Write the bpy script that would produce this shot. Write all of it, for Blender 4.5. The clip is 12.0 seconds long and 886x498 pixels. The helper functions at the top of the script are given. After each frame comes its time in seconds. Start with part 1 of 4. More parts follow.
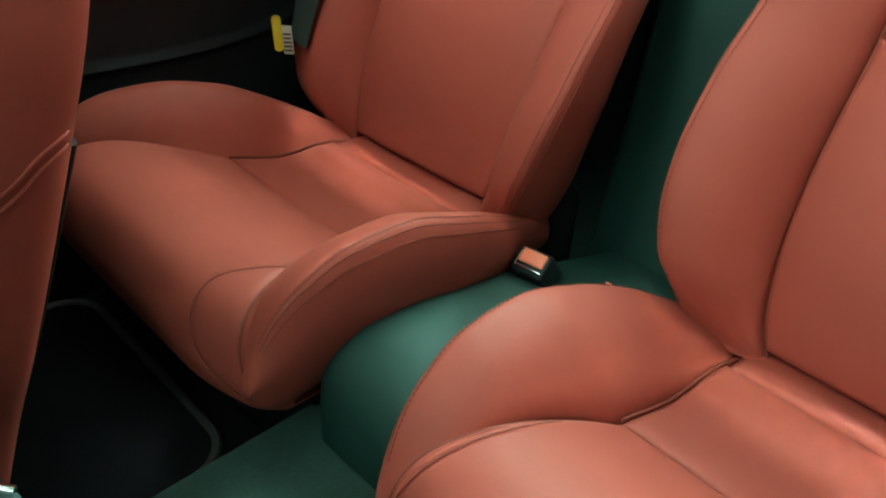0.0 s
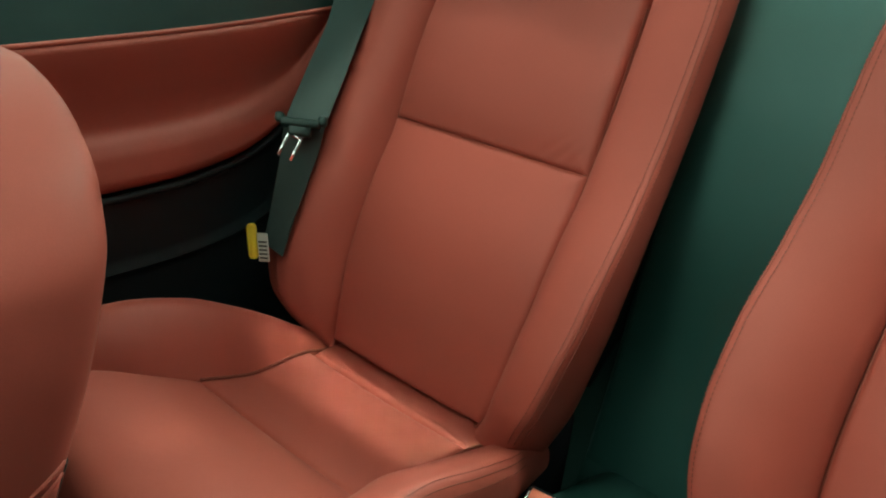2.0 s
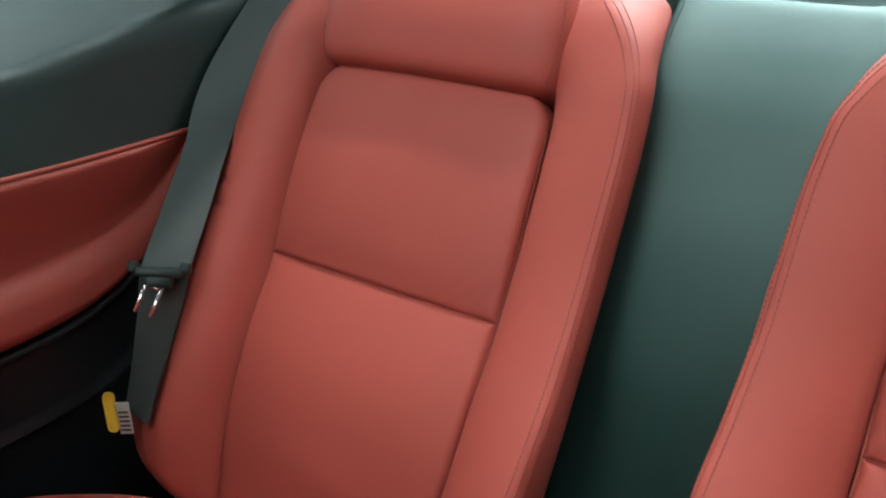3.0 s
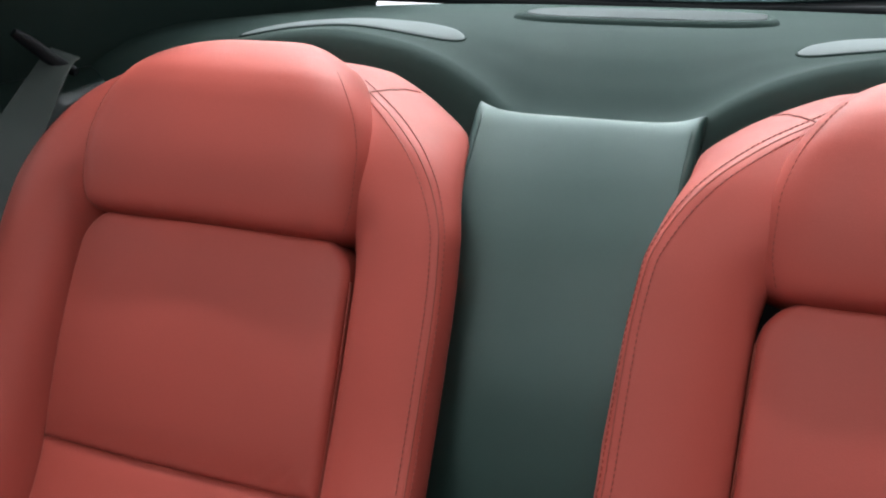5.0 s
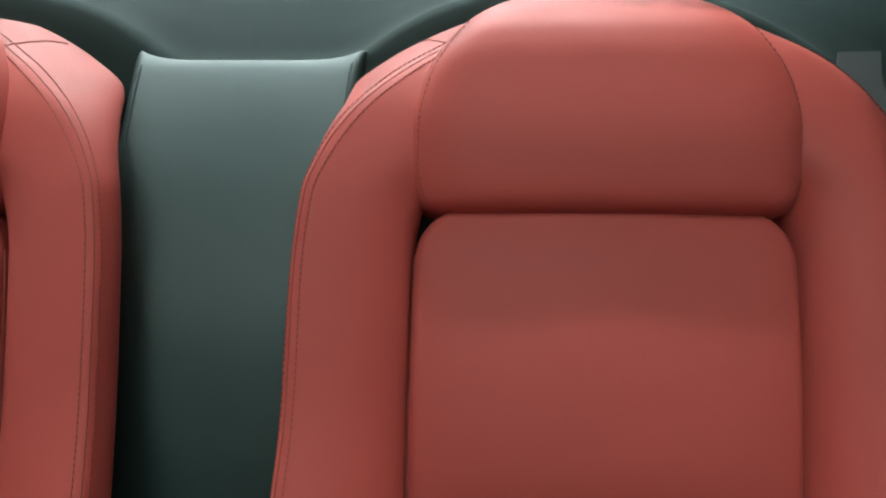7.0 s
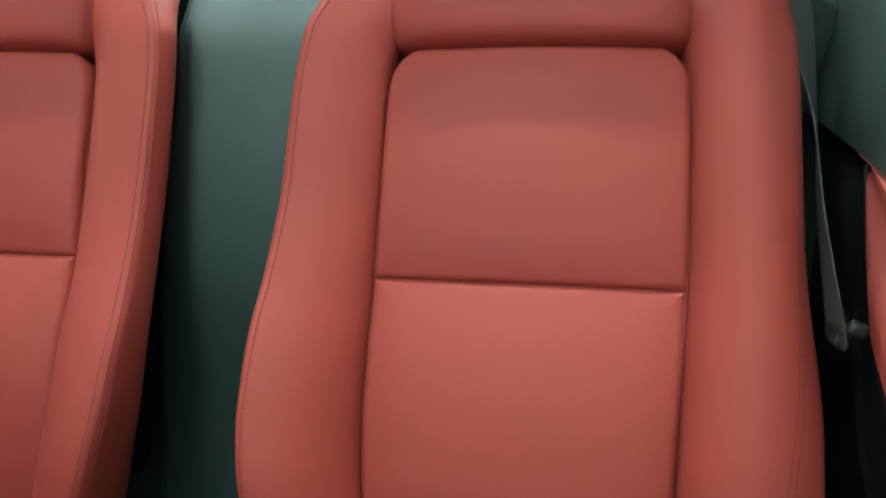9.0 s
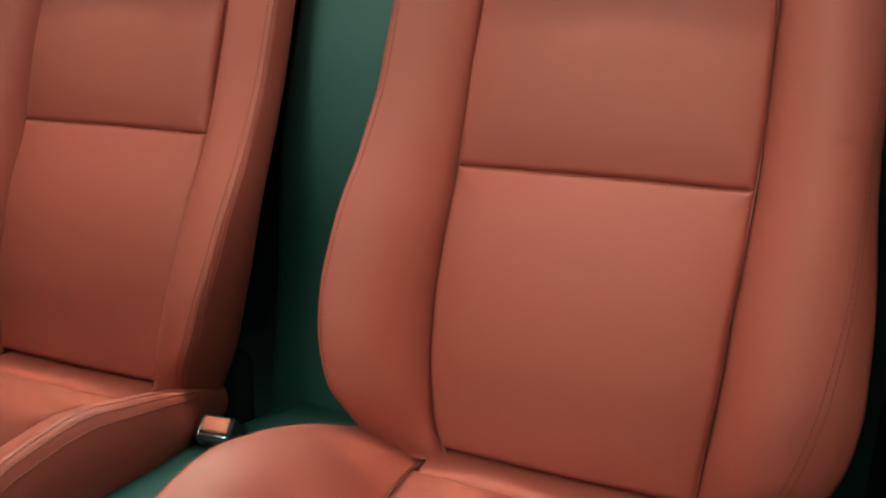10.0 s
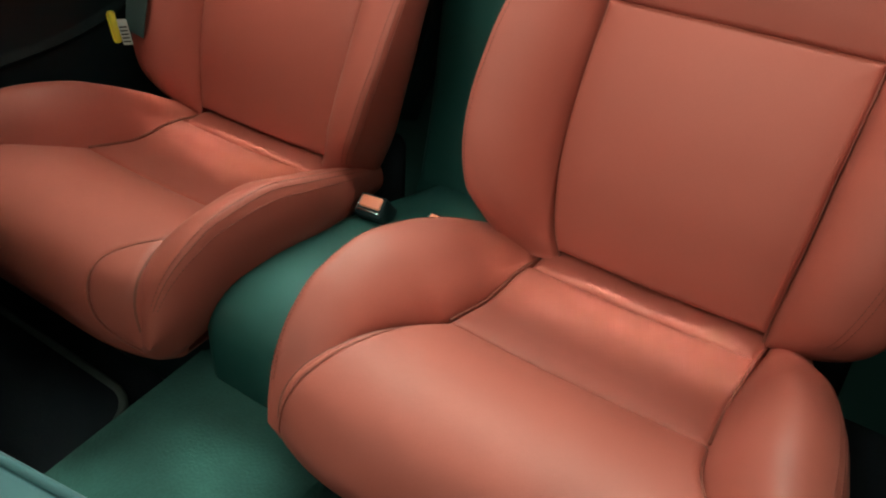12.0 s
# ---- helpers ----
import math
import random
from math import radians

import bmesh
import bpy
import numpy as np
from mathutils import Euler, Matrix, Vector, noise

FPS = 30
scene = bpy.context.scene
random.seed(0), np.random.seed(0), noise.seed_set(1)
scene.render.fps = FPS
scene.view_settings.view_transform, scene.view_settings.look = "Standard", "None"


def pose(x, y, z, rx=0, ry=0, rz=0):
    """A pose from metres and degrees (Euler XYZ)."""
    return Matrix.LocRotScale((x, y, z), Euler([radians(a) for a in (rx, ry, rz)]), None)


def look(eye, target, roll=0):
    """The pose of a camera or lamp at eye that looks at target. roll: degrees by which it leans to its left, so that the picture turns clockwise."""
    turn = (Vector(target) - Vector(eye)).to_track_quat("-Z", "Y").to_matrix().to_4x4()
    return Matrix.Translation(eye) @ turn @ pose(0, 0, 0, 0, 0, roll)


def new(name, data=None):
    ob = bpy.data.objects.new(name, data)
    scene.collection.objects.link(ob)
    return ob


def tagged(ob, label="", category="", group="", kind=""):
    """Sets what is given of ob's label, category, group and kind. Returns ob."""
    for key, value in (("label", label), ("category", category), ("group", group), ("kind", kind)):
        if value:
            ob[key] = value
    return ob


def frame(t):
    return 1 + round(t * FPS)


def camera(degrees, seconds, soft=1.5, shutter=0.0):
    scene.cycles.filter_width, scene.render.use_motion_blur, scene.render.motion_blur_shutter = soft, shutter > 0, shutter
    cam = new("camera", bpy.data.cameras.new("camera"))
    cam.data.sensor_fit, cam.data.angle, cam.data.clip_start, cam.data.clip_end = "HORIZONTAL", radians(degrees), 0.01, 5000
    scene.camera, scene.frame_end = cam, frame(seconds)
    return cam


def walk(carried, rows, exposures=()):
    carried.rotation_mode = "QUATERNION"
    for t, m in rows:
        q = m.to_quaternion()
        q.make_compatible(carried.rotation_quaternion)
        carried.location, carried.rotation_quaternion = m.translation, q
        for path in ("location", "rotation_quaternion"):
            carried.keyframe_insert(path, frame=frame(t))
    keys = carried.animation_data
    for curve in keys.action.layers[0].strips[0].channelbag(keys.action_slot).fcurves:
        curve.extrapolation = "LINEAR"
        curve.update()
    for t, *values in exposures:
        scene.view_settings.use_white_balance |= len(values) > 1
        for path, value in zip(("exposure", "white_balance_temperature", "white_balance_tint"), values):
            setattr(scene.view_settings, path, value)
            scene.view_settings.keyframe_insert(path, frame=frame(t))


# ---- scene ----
# The cabin frame: the car's own axes, turned so that the parcel shelf lies level.
CAR = pose(0, 0, 0.31, -6, 0, 0) @ pose(0, 0, -0.31)
cam = camera(55.3, 12.0, soft=2.1)
PATH = [
    (0, (0.3879, -0.6162, 0.7094), (-0.5337, 0.3116, -0.0254), 5.63),
    (0.5, (0.3477, -0.6262, 0.7093), (-0.5558, 0.3285, -0.0135), 5.30),
    (1, (0.3132, -0.6287, 0.7274), (-0.584, 0.357, 0.0393), 5.92),
    (1.2, (0.3031, -0.6317, 0.7364), (-0.5896, 0.3784, 0.0784), 6.62),
    (1.5, (0.2934, -0.624, 0.7544), (-0.5997, 0.4059, 0.1286), 6.83),
    (2, (0.2709, -0.606, 0.7754), (-0.6389, 0.4634, 0.2474), 6.86),
    (2.5, (0.2333, -0.517, 0.8047), (-0.6761, 0.5801, 0.3361), 5.95),
    (3, (0.173, -0.5062, 0.846), (-0.5982, 0.6961, 0.3879), 4.90),
    (3.2, (0.1561, -0.5117, 0.869), (-0.5606, 0.7279, 0.4221), 5.02),
    (4.8, (0.1125, -0.4389, 0.9155), (-0.3979, 0.9218, 0.5441), 2.69),
    (5, (0.1315, -0.4225, 0.9141), (-0.3641, 0.9451, 0.5476), 2.40),
    (5.5, (0.1612, -0.3934, 0.9031), (-0.2559, 1.0001, 0.5367), 2.38),
    (6, (0.1865, -0.3788, 0.9049), (-0.1067, 1.0373, 0.5063), 2.40),
    (6.5, (0.1995, -0.3972, 0.9067), (0.0243, 1.0393, 0.5117), 1.44),
    (7, (0.2028, -0.4226, 0.8875), (0.1129, 1.0203, 0.4872), -0.26),
    (7.2, (0.2076, -0.4426, 0.8786), (0.143, 1.0001, 0.473), -0.47),
    (8.8, (0.327, -0.5902, 0.7617), (0.0967, 0.8541, 0.4285), -0.64),
    (9, (0.3407, -0.61, 0.7488), (0.063, 0.826, 0.4162), -0.36),
    (9.5, (0.393, -0.6346, 0.7127), (-0.0434, 0.7617, 0.3813), 0.81),
    (10, (0.4395, -0.6472, 0.7078), (-0.121, 0.6785, 0.2855), 0.74),
    (10.5, (0.4583, -0.6629, 0.7148), (-0.1258, 0.5558, 0.0639), 1.96),
    (11, (0.4606, -0.6746, 0.7605), (-0.123, 0.4474, -0.0459), 2.93),
    (11.5, (0.4795, -0.6966, 0.7852), (-0.1569, 0.3853, -0.0361), 2.67),
    (12, (0.4906, -0.7072, 0.804), (-0.2056, 0.3379, -0.0164), 3.40),
]
walk(cam, [(t, CAR @ look(eye, target, roll)) for t, eye, target, roll in PATH], [(0.0, -0.58, 6100, -25), (2.0, -0.70, 6050, -29), (3.0, -0.48, 6050, 7), (5.0, -0.92, 6400, 23), (7.0, -1.10, 6450, 21), (8.8, -0.56, 6250, 14), (9.6, -0.50, 6200, -13), (10.5, -0.66, 6050, -27), (12.0, -0.56, 6000, -27)])

# ---- light ----
world = bpy.data.worlds.new("showroom_light")
scene.world = world
world.use_nodes = True
wn = world.node_tree.nodes
wl = world.node_tree.links
bg = wn["Background"]
way_up = wn.new("ShaderNodeTexCoord")
split = wn.new("ShaderNodeSeparateXYZ")
wl.new(way_up.outputs["Generated"], split.inputs[0])
rise = wn.new("ShaderNodeMapRange")
rise.interpolation_type = "SMOOTHSTEP"
rise.inputs["From Min"].default_value, rise.inputs["From Max"].default_value = 0.0, 1.0
rise.inputs["To Min"].default_value, rise.inputs["To Max"].default_value = 0.12, 0.8
wl.new(split.outputs["Z"], rise.inputs["Value"])
bg.inputs["Color"].default_value = (0.85, 1.0, 0.95, 1)
wl.new(rise.outputs["Result"], bg.inputs["Strength"])


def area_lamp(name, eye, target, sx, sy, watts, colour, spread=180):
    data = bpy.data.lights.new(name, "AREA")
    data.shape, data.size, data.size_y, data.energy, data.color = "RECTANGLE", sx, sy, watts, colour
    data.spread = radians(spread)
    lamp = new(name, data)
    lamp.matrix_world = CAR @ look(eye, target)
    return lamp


# unseen panel lamps over the windscreen and over the rear window, then three added for fill
area_lamp("unseen_lamp", (0.3, -3.2, 2.0), (0.0, 0.1, 0.5), 3.0, 1.4, 75, (0.88, 1.0, 0.94))
area_lamp("unseen_lamp", (-0.5, 1.75, 2.9), (0.0, 0.28, 0.9), 2.0, 1.1, 205, (0.86, 1.0, 0.96))
# added fill panels: front left, front centre and right
area_lamp("unseen_lamp", (-0.75, -2.3, 2.75), (-0.3, 0.05, 0.55), 1.2, 0.8, 10, (0.86, 1.0, 0.95))
area_lamp("unseen_lamp", (-0.1, -1.62, 2.27), (-0.1, -0.03, 0.3), 0.5, 1.0, 25, (1.0, 0.97, 0.92))
area_lamp("unseen_lamp", (2.3, -0.7, 2.2), (0.0, -0.1, 0.45), 1.2, 0.6, 1.5, (0.95, 1.0, 0.97))

# small unseen spots added over the cushions and beside the front seat to brighten them
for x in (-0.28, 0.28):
    area_lamp("unseen_spot", (x, 0.54, 2.9), (x, -0.045, 0.31), 0.06, 0.06, 1.2, (1.0, 0.96, 0.90), 18)
area_lamp("unseen_spot", (0.30, -0.42, 2.45), (0.29, -0.275, 0.33), 0.30, 0.30, 0.7, (1.0, 1.0, 0.94), 12)
area_lamp("unseen_spot", (-0.30, -0.42, 2.45), (-0.31, -0.285, 0.33), 0.30, 0.30, 1.15, (0.86, 1.0, 0.84), 14)
area_lamp("unseen_spot", (1.0, -1.0, 2.45), (-0.08, -0.55, 0.5), 0.6, 0.6, 0.8, (1.0, 1.0, 0.95), 26)


# ---- materials ----
def material(name, colour, rough, grain=900.0, bump=0.15, vary=0.12, metal=0.0, coat=0.0, wear=6.0, spec=0.5, sheen=0.0, kind="leather"):
    m = bpy.data.materials.new(name)
    m.use_nodes = True
    n, l = m.node_tree.nodes, m.node_tree.links
    b = n["Principled BSDF"]
    b.inputs["Metallic"].default_value = metal
    b.inputs["Specular IOR Level"].default_value = spec
    b.inputs["Coat Weight"].default_value = coat
    b.inputs["Sheen Weight"].default_value = sheen
    co = n.new("ShaderNodeTexCoord")
    big = n.new("ShaderNodeTexNoise")
    big.inputs["Scale"].default_value, big.inputs["Detail"].default_value = wear, 5
    l.new(co.outputs["Object"], big.inputs["Vector"])
    fine = n.new("ShaderNodeTexVoronoi" if kind == "leather" else "ShaderNodeTexNoise")
    fine.inputs["Scale"].default_value = grain
    l.new(co.outputs["Object"], fine.inputs["Vector"])
    grainy = fine.outputs["Distance"] if kind == "leather" else fine.outputs["Fac"]
    ramp = n.new("ShaderNodeMix")
    ramp.data_type = "RGBA"
    ramp.inputs["A"].default_value = (*[c * (1 - vary) for c in colour], 1)
    ramp.inputs["B"].default_value = (*[min(1, c * (1 + vary)) for c in colour], 1)
    mixf = n.new("ShaderNodeMath")
    mixf.operation = "MULTIPLY_ADD"
    mixf.inputs[1].default_value = 0.35
    l.new(grainy, mixf.inputs[0])
    l.new(big.outputs["Fac"], mixf.inputs[2])
    l.new(mixf.outputs[0], ramp.inputs["Factor"])
    l.new(ramp.outputs["Result"], b.inputs["Base Color"])
    rr = n.new("ShaderNodeMapRange")
    rr.inputs["To Min"].default_value, rr.inputs["To Max"].default_value = rough - 0.07, rough + 0.07
    l.new(big.outputs["Fac"], rr.inputs["Value"])
    l.new(rr.outputs["Result"], b.inputs["Roughness"])
    soft = n.new("ShaderNodeTexNoise")
    soft.inputs["Scale"].default_value, soft.inputs["Detail"].default_value = 26.0, 3
    l.new(co.outputs["Object"], soft.inputs["Vector"])
    bp1, bp2 = n.new("ShaderNodeBump"), n.new("ShaderNodeBump")
    bp1.inputs["Strength"].default_value, bp1.inputs["Distance"].default_value = bump, 0.0006
    bp2.inputs["Strength"].default_value, bp2.inputs["Distance"].default_value = 0.12, 0.004
    l.new(grainy, bp1.inputs["Height"])
    l.new(soft.outputs["Fac"], bp2.inputs["Height"])
    l.new(bp2.outputs["Normal"], bp1.inputs["Normal"])
    l.new(bp1.outputs["Normal"], b.inputs["Normal"])
    return m


RED = material("red_leather", (0.34, 0.065, 0.048), 0.58, grain=1000, bump=0.09, vary=0.09, spec=0.28)
# dark red for sewn seams, also laid in grooves in place of shade
RED_DARK = material("red_thread_and_seam_shade", (0.20, 0.036, 0.023), 0.7, vary=0.1)
THREAD = material("thread", (0.20, 0.038, 0.026), 0.7, vary=0.1)
BLACK = material("black_leather", (0.010, 0.031, 0.026), 0.54, grain=1000, bump=0.1, spec=0.85)
BLACK.node_tree.nodes["Principled BSDF"].inputs["Specular Tint"].default_value = (0.75, 1.0, 0.96, 1)
SOFT = material("shelf_fabric", (0.030, 0.053, 0.047), 0.85, grain=1500, bump=0.3, kind="noise", spec=0.12)
TRIM = material("soft_black_trim", (0.011, 0.023, 0.020), 0.36, grain=1500, bump=0.25, kind="noise")
CARPET = material("dark_carpet", (0.034, 0.064, 0.055), 0.95, grain=340, bump=1.0, vary=0.75, wear=14, sheen=0.25, kind="noise", spec=0.1)
PLASTIC = material("black_plastic", (0.007, 0.009, 0.011), 0.5, grain=1300, bump=0.15, kind="noise", spec=0.28)
PAD = material("grey_pad", (0.19, 0.22, 0.22), 0.85, grain=1400, bump=0.4, kind="noise", spec=0.15)
GRILLE = material("grille_grey", (0.24, 0.28, 0.28), 0.75, kind="noise", spec=0.25)
PILE = material("mat_pile", (0.020, 0.018, 0.023), 0.95, grain=800, bump=0.9, vary=0.4, kind="noise", spec=0.1)
WEB = material("belt_webbing", (0.043, 0.056, 0.052), 0.7, grain=1800, bump=0.6, kind="noise")
CONSOLE = material("grey_console", (0.080, 0.120, 0.130), 0.36, grain=1300, bump=0.15, kind="noise")
CHROME = material("chrome", (0.75, 0.75, 0.75), 0.14, metal=1.0, vary=0.03, bump=0.0)
ORANGE = material("orange_button", (0.80, 0.20, 0.12), 0.4, vary=0.05, kind="noise")
YELLOW = material("yellow_label", (0.75, 0.58, 0.05), 0.5, vary=0.06, kind="noise")
WHITE = material("white_label", (0.55, 0.57, 0.55), 0.5, vary=0.08, kind="noise")
INK = material("dark_ink", (0.03, 0.03, 0.03), 0.6, kind="noise")
BIND = material("mat_binding", (0.13, 0.12, 0.11), 0.8, grain=1500, bump=0.8, kind="noise")
LINING = material("headliner", (0.36, 0.36, 0.34), 0.9, grain=1200, bump=0.5, kind="noise")
TILE = material("showroom_tile", (0.45, 0.45, 0.44), 0.3, grain=40, kind="noise")
PAINT = material("dark_body_paint", (0.02, 0.02, 0.022), 0.25, kind="noise", bump=0.0, coat=0.5)
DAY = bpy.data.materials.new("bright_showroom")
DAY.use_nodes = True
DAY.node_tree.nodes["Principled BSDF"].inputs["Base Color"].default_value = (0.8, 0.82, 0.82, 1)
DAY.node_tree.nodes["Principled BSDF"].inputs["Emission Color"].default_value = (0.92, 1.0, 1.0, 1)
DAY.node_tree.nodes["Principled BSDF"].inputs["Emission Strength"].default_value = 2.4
GLASS = bpy.data.materials.new("window_glass")
GLASS.use_nodes = True
gb = GLASS.node_tree.nodes["Principled BSDF"]
gb.inputs["Transmission Weight"].default_value, gb.inputs["Roughness"].default_value, gb.inputs["IOR"].default_value = 1.0, 0.0, 1.05


# ---- mesh tools ----
def pchip(xs, ys):
    """A smooth curve through the points that does not overshoot."""
    xs, ys = np.array(xs, float), np.array(ys, float)
    h, d = np.diff(xs), np.diff(ys) / np.diff(xs)
    m = np.zeros_like(ys)
    m[0], m[-1] = d[0], d[-1]
    for i in range(1, len(xs) - 1):
        if d[i - 1] * d[i] > 0:
            w1, w2 = 2 * h[i] + h[i - 1], h[i] + 2 * h[i - 1]
            m[i] = (w1 + w2) / (w1 / d[i - 1] + w2 / d[i])

    def f(x):
        x = np.clip(np.asarray(x, float), xs[0], xs[-1])
        i = np.clip(np.searchsorted(xs, x) - 1, 0, len(xs) - 2)
        t = (x - xs[i]) / h[i]
        return ((1 + 2 * t) * (1 - t) ** 2 * ys[i] + t * (1 - t) ** 2 * h[i] * m[i]
                + t * t * (3 - 2 * t) * ys[i + 1] + t * t * (t - 1) * h[i] * m[i + 1])
    return f


def spline(points, t):
    """Catmull-Rom through points (k, d), at parameters t in 0..k-1."""
    p = np.array(points, float)
    k = len(p)
    t = np.asarray(t, float)
    i = np.clip(np.floor(t).astype(int), 0, k - 2)
    f = (t - i)[:, None]
    a, b, c, d = p[np.maximum(i - 1, 0)], p[i], p[i + 1], p[np.minimum(i + 2, k - 1)]
    return 0.5 * (2 * b + (c - a) * f + (2 * a - 5 * b + 4 * c - d) * f ** 2 + (3 * b - 3 * c + d - a) * f ** 3)


def grid(P, wrap=False, caps=True):
    """Vertices and faces of a grid of points P (rows, columns, 3); wrap closes each row into a ring."""
    r, c = P.shape[:2]
    idx = np.arange(r * c).reshape(r, c)
    faces = []
    for i in range(r - 1):
        for j in range(c if wrap else c - 1):
            j2 = (j + 1) % c
            faces.append((idx[i, j], idx[i, j2], idx[i + 1, j2], idx[i + 1, j]))
    if wrap and caps:
        faces.append(tuple(idx[0, ::-1]))
        faces.append(tuple(idx[-1]))
    return P.reshape(-1, 3), faces


def join(*meshes):
    vs, fs, n = [], [], 0
    for v, f in meshes:
        vs.append(np.asarray(v, float))
        fs += [tuple(int(k) + n for k in q) for q in f]
        n += len(v)
    return np.concatenate(vs), fs


def box(x0, x1, y0, y1, z0, z1, b=0.004):
    """A box with bevelled edges."""
    bm = bmesh.new()
    bmesh.ops.create_cube(bm, size=1, matrix=Matrix.Translation(((x0 + x1) / 2, (y0 + y1) / 2, (z0 + z1) / 2)) @ Matrix.Diagonal((x1 - x0, y1 - y0, z1 - z0, 1)))
    if b:
        bmesh.ops.bevel(bm, geom=bm.edges[:], offset=b, segments=2, affect="EDGES", profile=0.5)
    v = np.array([q.co[:] for q in bm.verts])
    bm.verts.index_update()
    f = [tuple(q.index for q in face.verts) for face in bm.faces]
    bm.free()
    return v, f


def tube(path, radius, n=8):
    """A round tube along a path (k, 3)."""
    path = np.asarray(path, float)
    tan = np.gradient(path, axis=0)
    tan /= np.linalg.norm(tan, axis=1)[:, None] + 1e-12
    ref = np.tile([0.3, 0.2, 0.93], (len(path), 1))
    a = np.cross(tan, ref)
    a /= np.linalg.norm(a, axis=1)[:, None]
    b = np.cross(tan, a)
    ang = np.linspace(0, 2 * np.pi, n, endpoint=False)
    rad = np.broadcast_to(np.asarray(radius, float), (len(path),))
    return grid(path[:, None] + rad[:, None, None] * (np.cos(ang)[None, :, None] * a[:, None] + np.sin(ang)[None, :, None] * b[:, None]), wrap=True)


def stitches(path, pitch=0.0046, radius=0.00042):
    """A row of short thread stitches along a path."""
    path = np.asarray(path, float)
    s = np.concatenate([[0], np.cumsum(np.linalg.norm(np.diff(path, axis=0), axis=1))])
    out = []
    for a in np.arange(0.002, s[-1] - pitch, pitch):
        q = np.array([[np.interp(x, s, path[:, k]) for k in range(3)] for x in (a, a + pitch * 0.35, a + pitch * 0.7)])
        out.append(tube(q, [radius * 0.6, radius, radius * 0.6], 5))
    return join(*out)


def normals(P):
    n = np.cross(np.gradient(P, axis=0), np.gradient(P, axis=1))
    return n / (np.linalg.norm(n, axis=2)[:, :, None] + 1e-12)


def mesh(name, vf, mat, flip=False, sharp=False):
    v, f = vf
    if flip:
        v = v * np.array([-1.0, 1.0, 1.0])
        f = [q[::-1] for q in f]
    h = np.c_[v, np.ones(len(v))] @ np.array(CAR).T
    me = bpy.data.meshes.new(name)
    me.from_pydata(h[:, :3].tolist(), [], [tuple(int(k) for k in q) for q in f])
    bm = bmesh.new()
    bm.from_mesh(me)
    bmesh.ops.recalc_face_normals(bm, faces=bm.faces)
    bm.to_mesh(me)
    bm.free()
    me.polygons.foreach_set("use_smooth", [not sharp] * len(me.polygons))
    if not sharp:
        me.set_sharp_from_angle(angle=radians(50))
    me.materials.append(mat)
    return me


def part(name, vf, mat, parent=None, label="", flip=False, sharp=False):
    ob = new(name, mesh(name, vf, mat, flip, sharp))
    if parent:
        ob.parent = parent
        ob.matrix_parent_inverse = parent.matrix_basis.inverted()
    return tagged(ob, label)


def thing(name, at, label, category, group="", kind=""):
    e = new(name)
    e.empty_display_size = 0.05
    e.location = CAR @ Vector(at)
    return tagged(e, label, category, group, kind)


# ---- rear seats ----
LEAN = radians(19.5)


def on_back(u, v, w):
    """A point of the backrest: across, up along its face, and out of it."""
    return np.stack(np.broadcast_arrays(u, v * math.sin(LEAN) - w * math.cos(LEAN), 0.31 + v * math.cos(LEAN) + w * math.sin(LEAN)), -1)


def edge_spaced(n, power=1.8):
    s = np.linspace(-1, 1, n)
    return np.sign(s) * (1 - (1 - np.abs(s)) ** power)


def roll(d, r, depth):
    k = 1 - np.clip(d / r, 0, 1)
    return -depth * (1 - np.sqrt(np.clip(1 - k * k, 0, 1)))


def pillow(left, right, v0, v1, height, put, r=0.006, depth=0.006, back=0.03, n=64, swell=0.004):
    """A stuffed panel between two side edges, rolled down all round into its seam, with sides that go back."""
    s, q = edge_spaced(n), (edge_spaced(n) + 1) / 2
    V = (v0 + (v1 - v0) * q)[:, None] + 0 * s[None]
    L, R = left(V), right(V)
    U = L + (R - L) * (s[None] + 1) / 2
    d = np.minimum(np.minimum(U - L, R - U), np.minimum(abs(V - v0), abs(v1 - V)))
    W = height((U - L) / (R - L), V) + roll(d, r, depth) - swell * np.clip(1 - d / 0.035, 0, 1) ** 2
    front = put(U, V, W)
    ring = np.concatenate([np.stack([U, V, W], -1)[0], np.stack([U, V, W], -1)[1:, -1], np.stack([U, V, W], -1)[-1, -2::-1], np.stack([U, V, W], -1)[-2:0:-1, 0]])
    low = ring - np.array([0, 0, back])
    side = np.stack([put(*ring.T), put(*low.T)])
    return front, side


def close_pillow(front, side):
    n = side.shape[1]
    v, f = grid(side, wrap=True, caps=False)
    return join(grid(front), (v, f + [tuple(range(n, 2 * n))]))


def smooth_ring(c, n):
    """A section's curve through its control points, with its corners eased."""
    p = spline(c, np.linspace(0, len(c) - 1, n))
    for _ in range(7):
        p = (np.roll(p, 1, 0) + 2 * p + np.roll(p, -1, 0)) / 4
    return p


def loft(vs, section, put, n=64):
    """Rings of section(v) (k control points) put into space at each v."""
    rings = []
    for v in vs:
        rings.append(put(smooth_ring(section(v), n), v))
    return np.stack(rings)


def ends_spaced(a, b, n):
    return a + (b - a) * (1 - np.cos(np.linspace(0, np.pi, n))) / 2


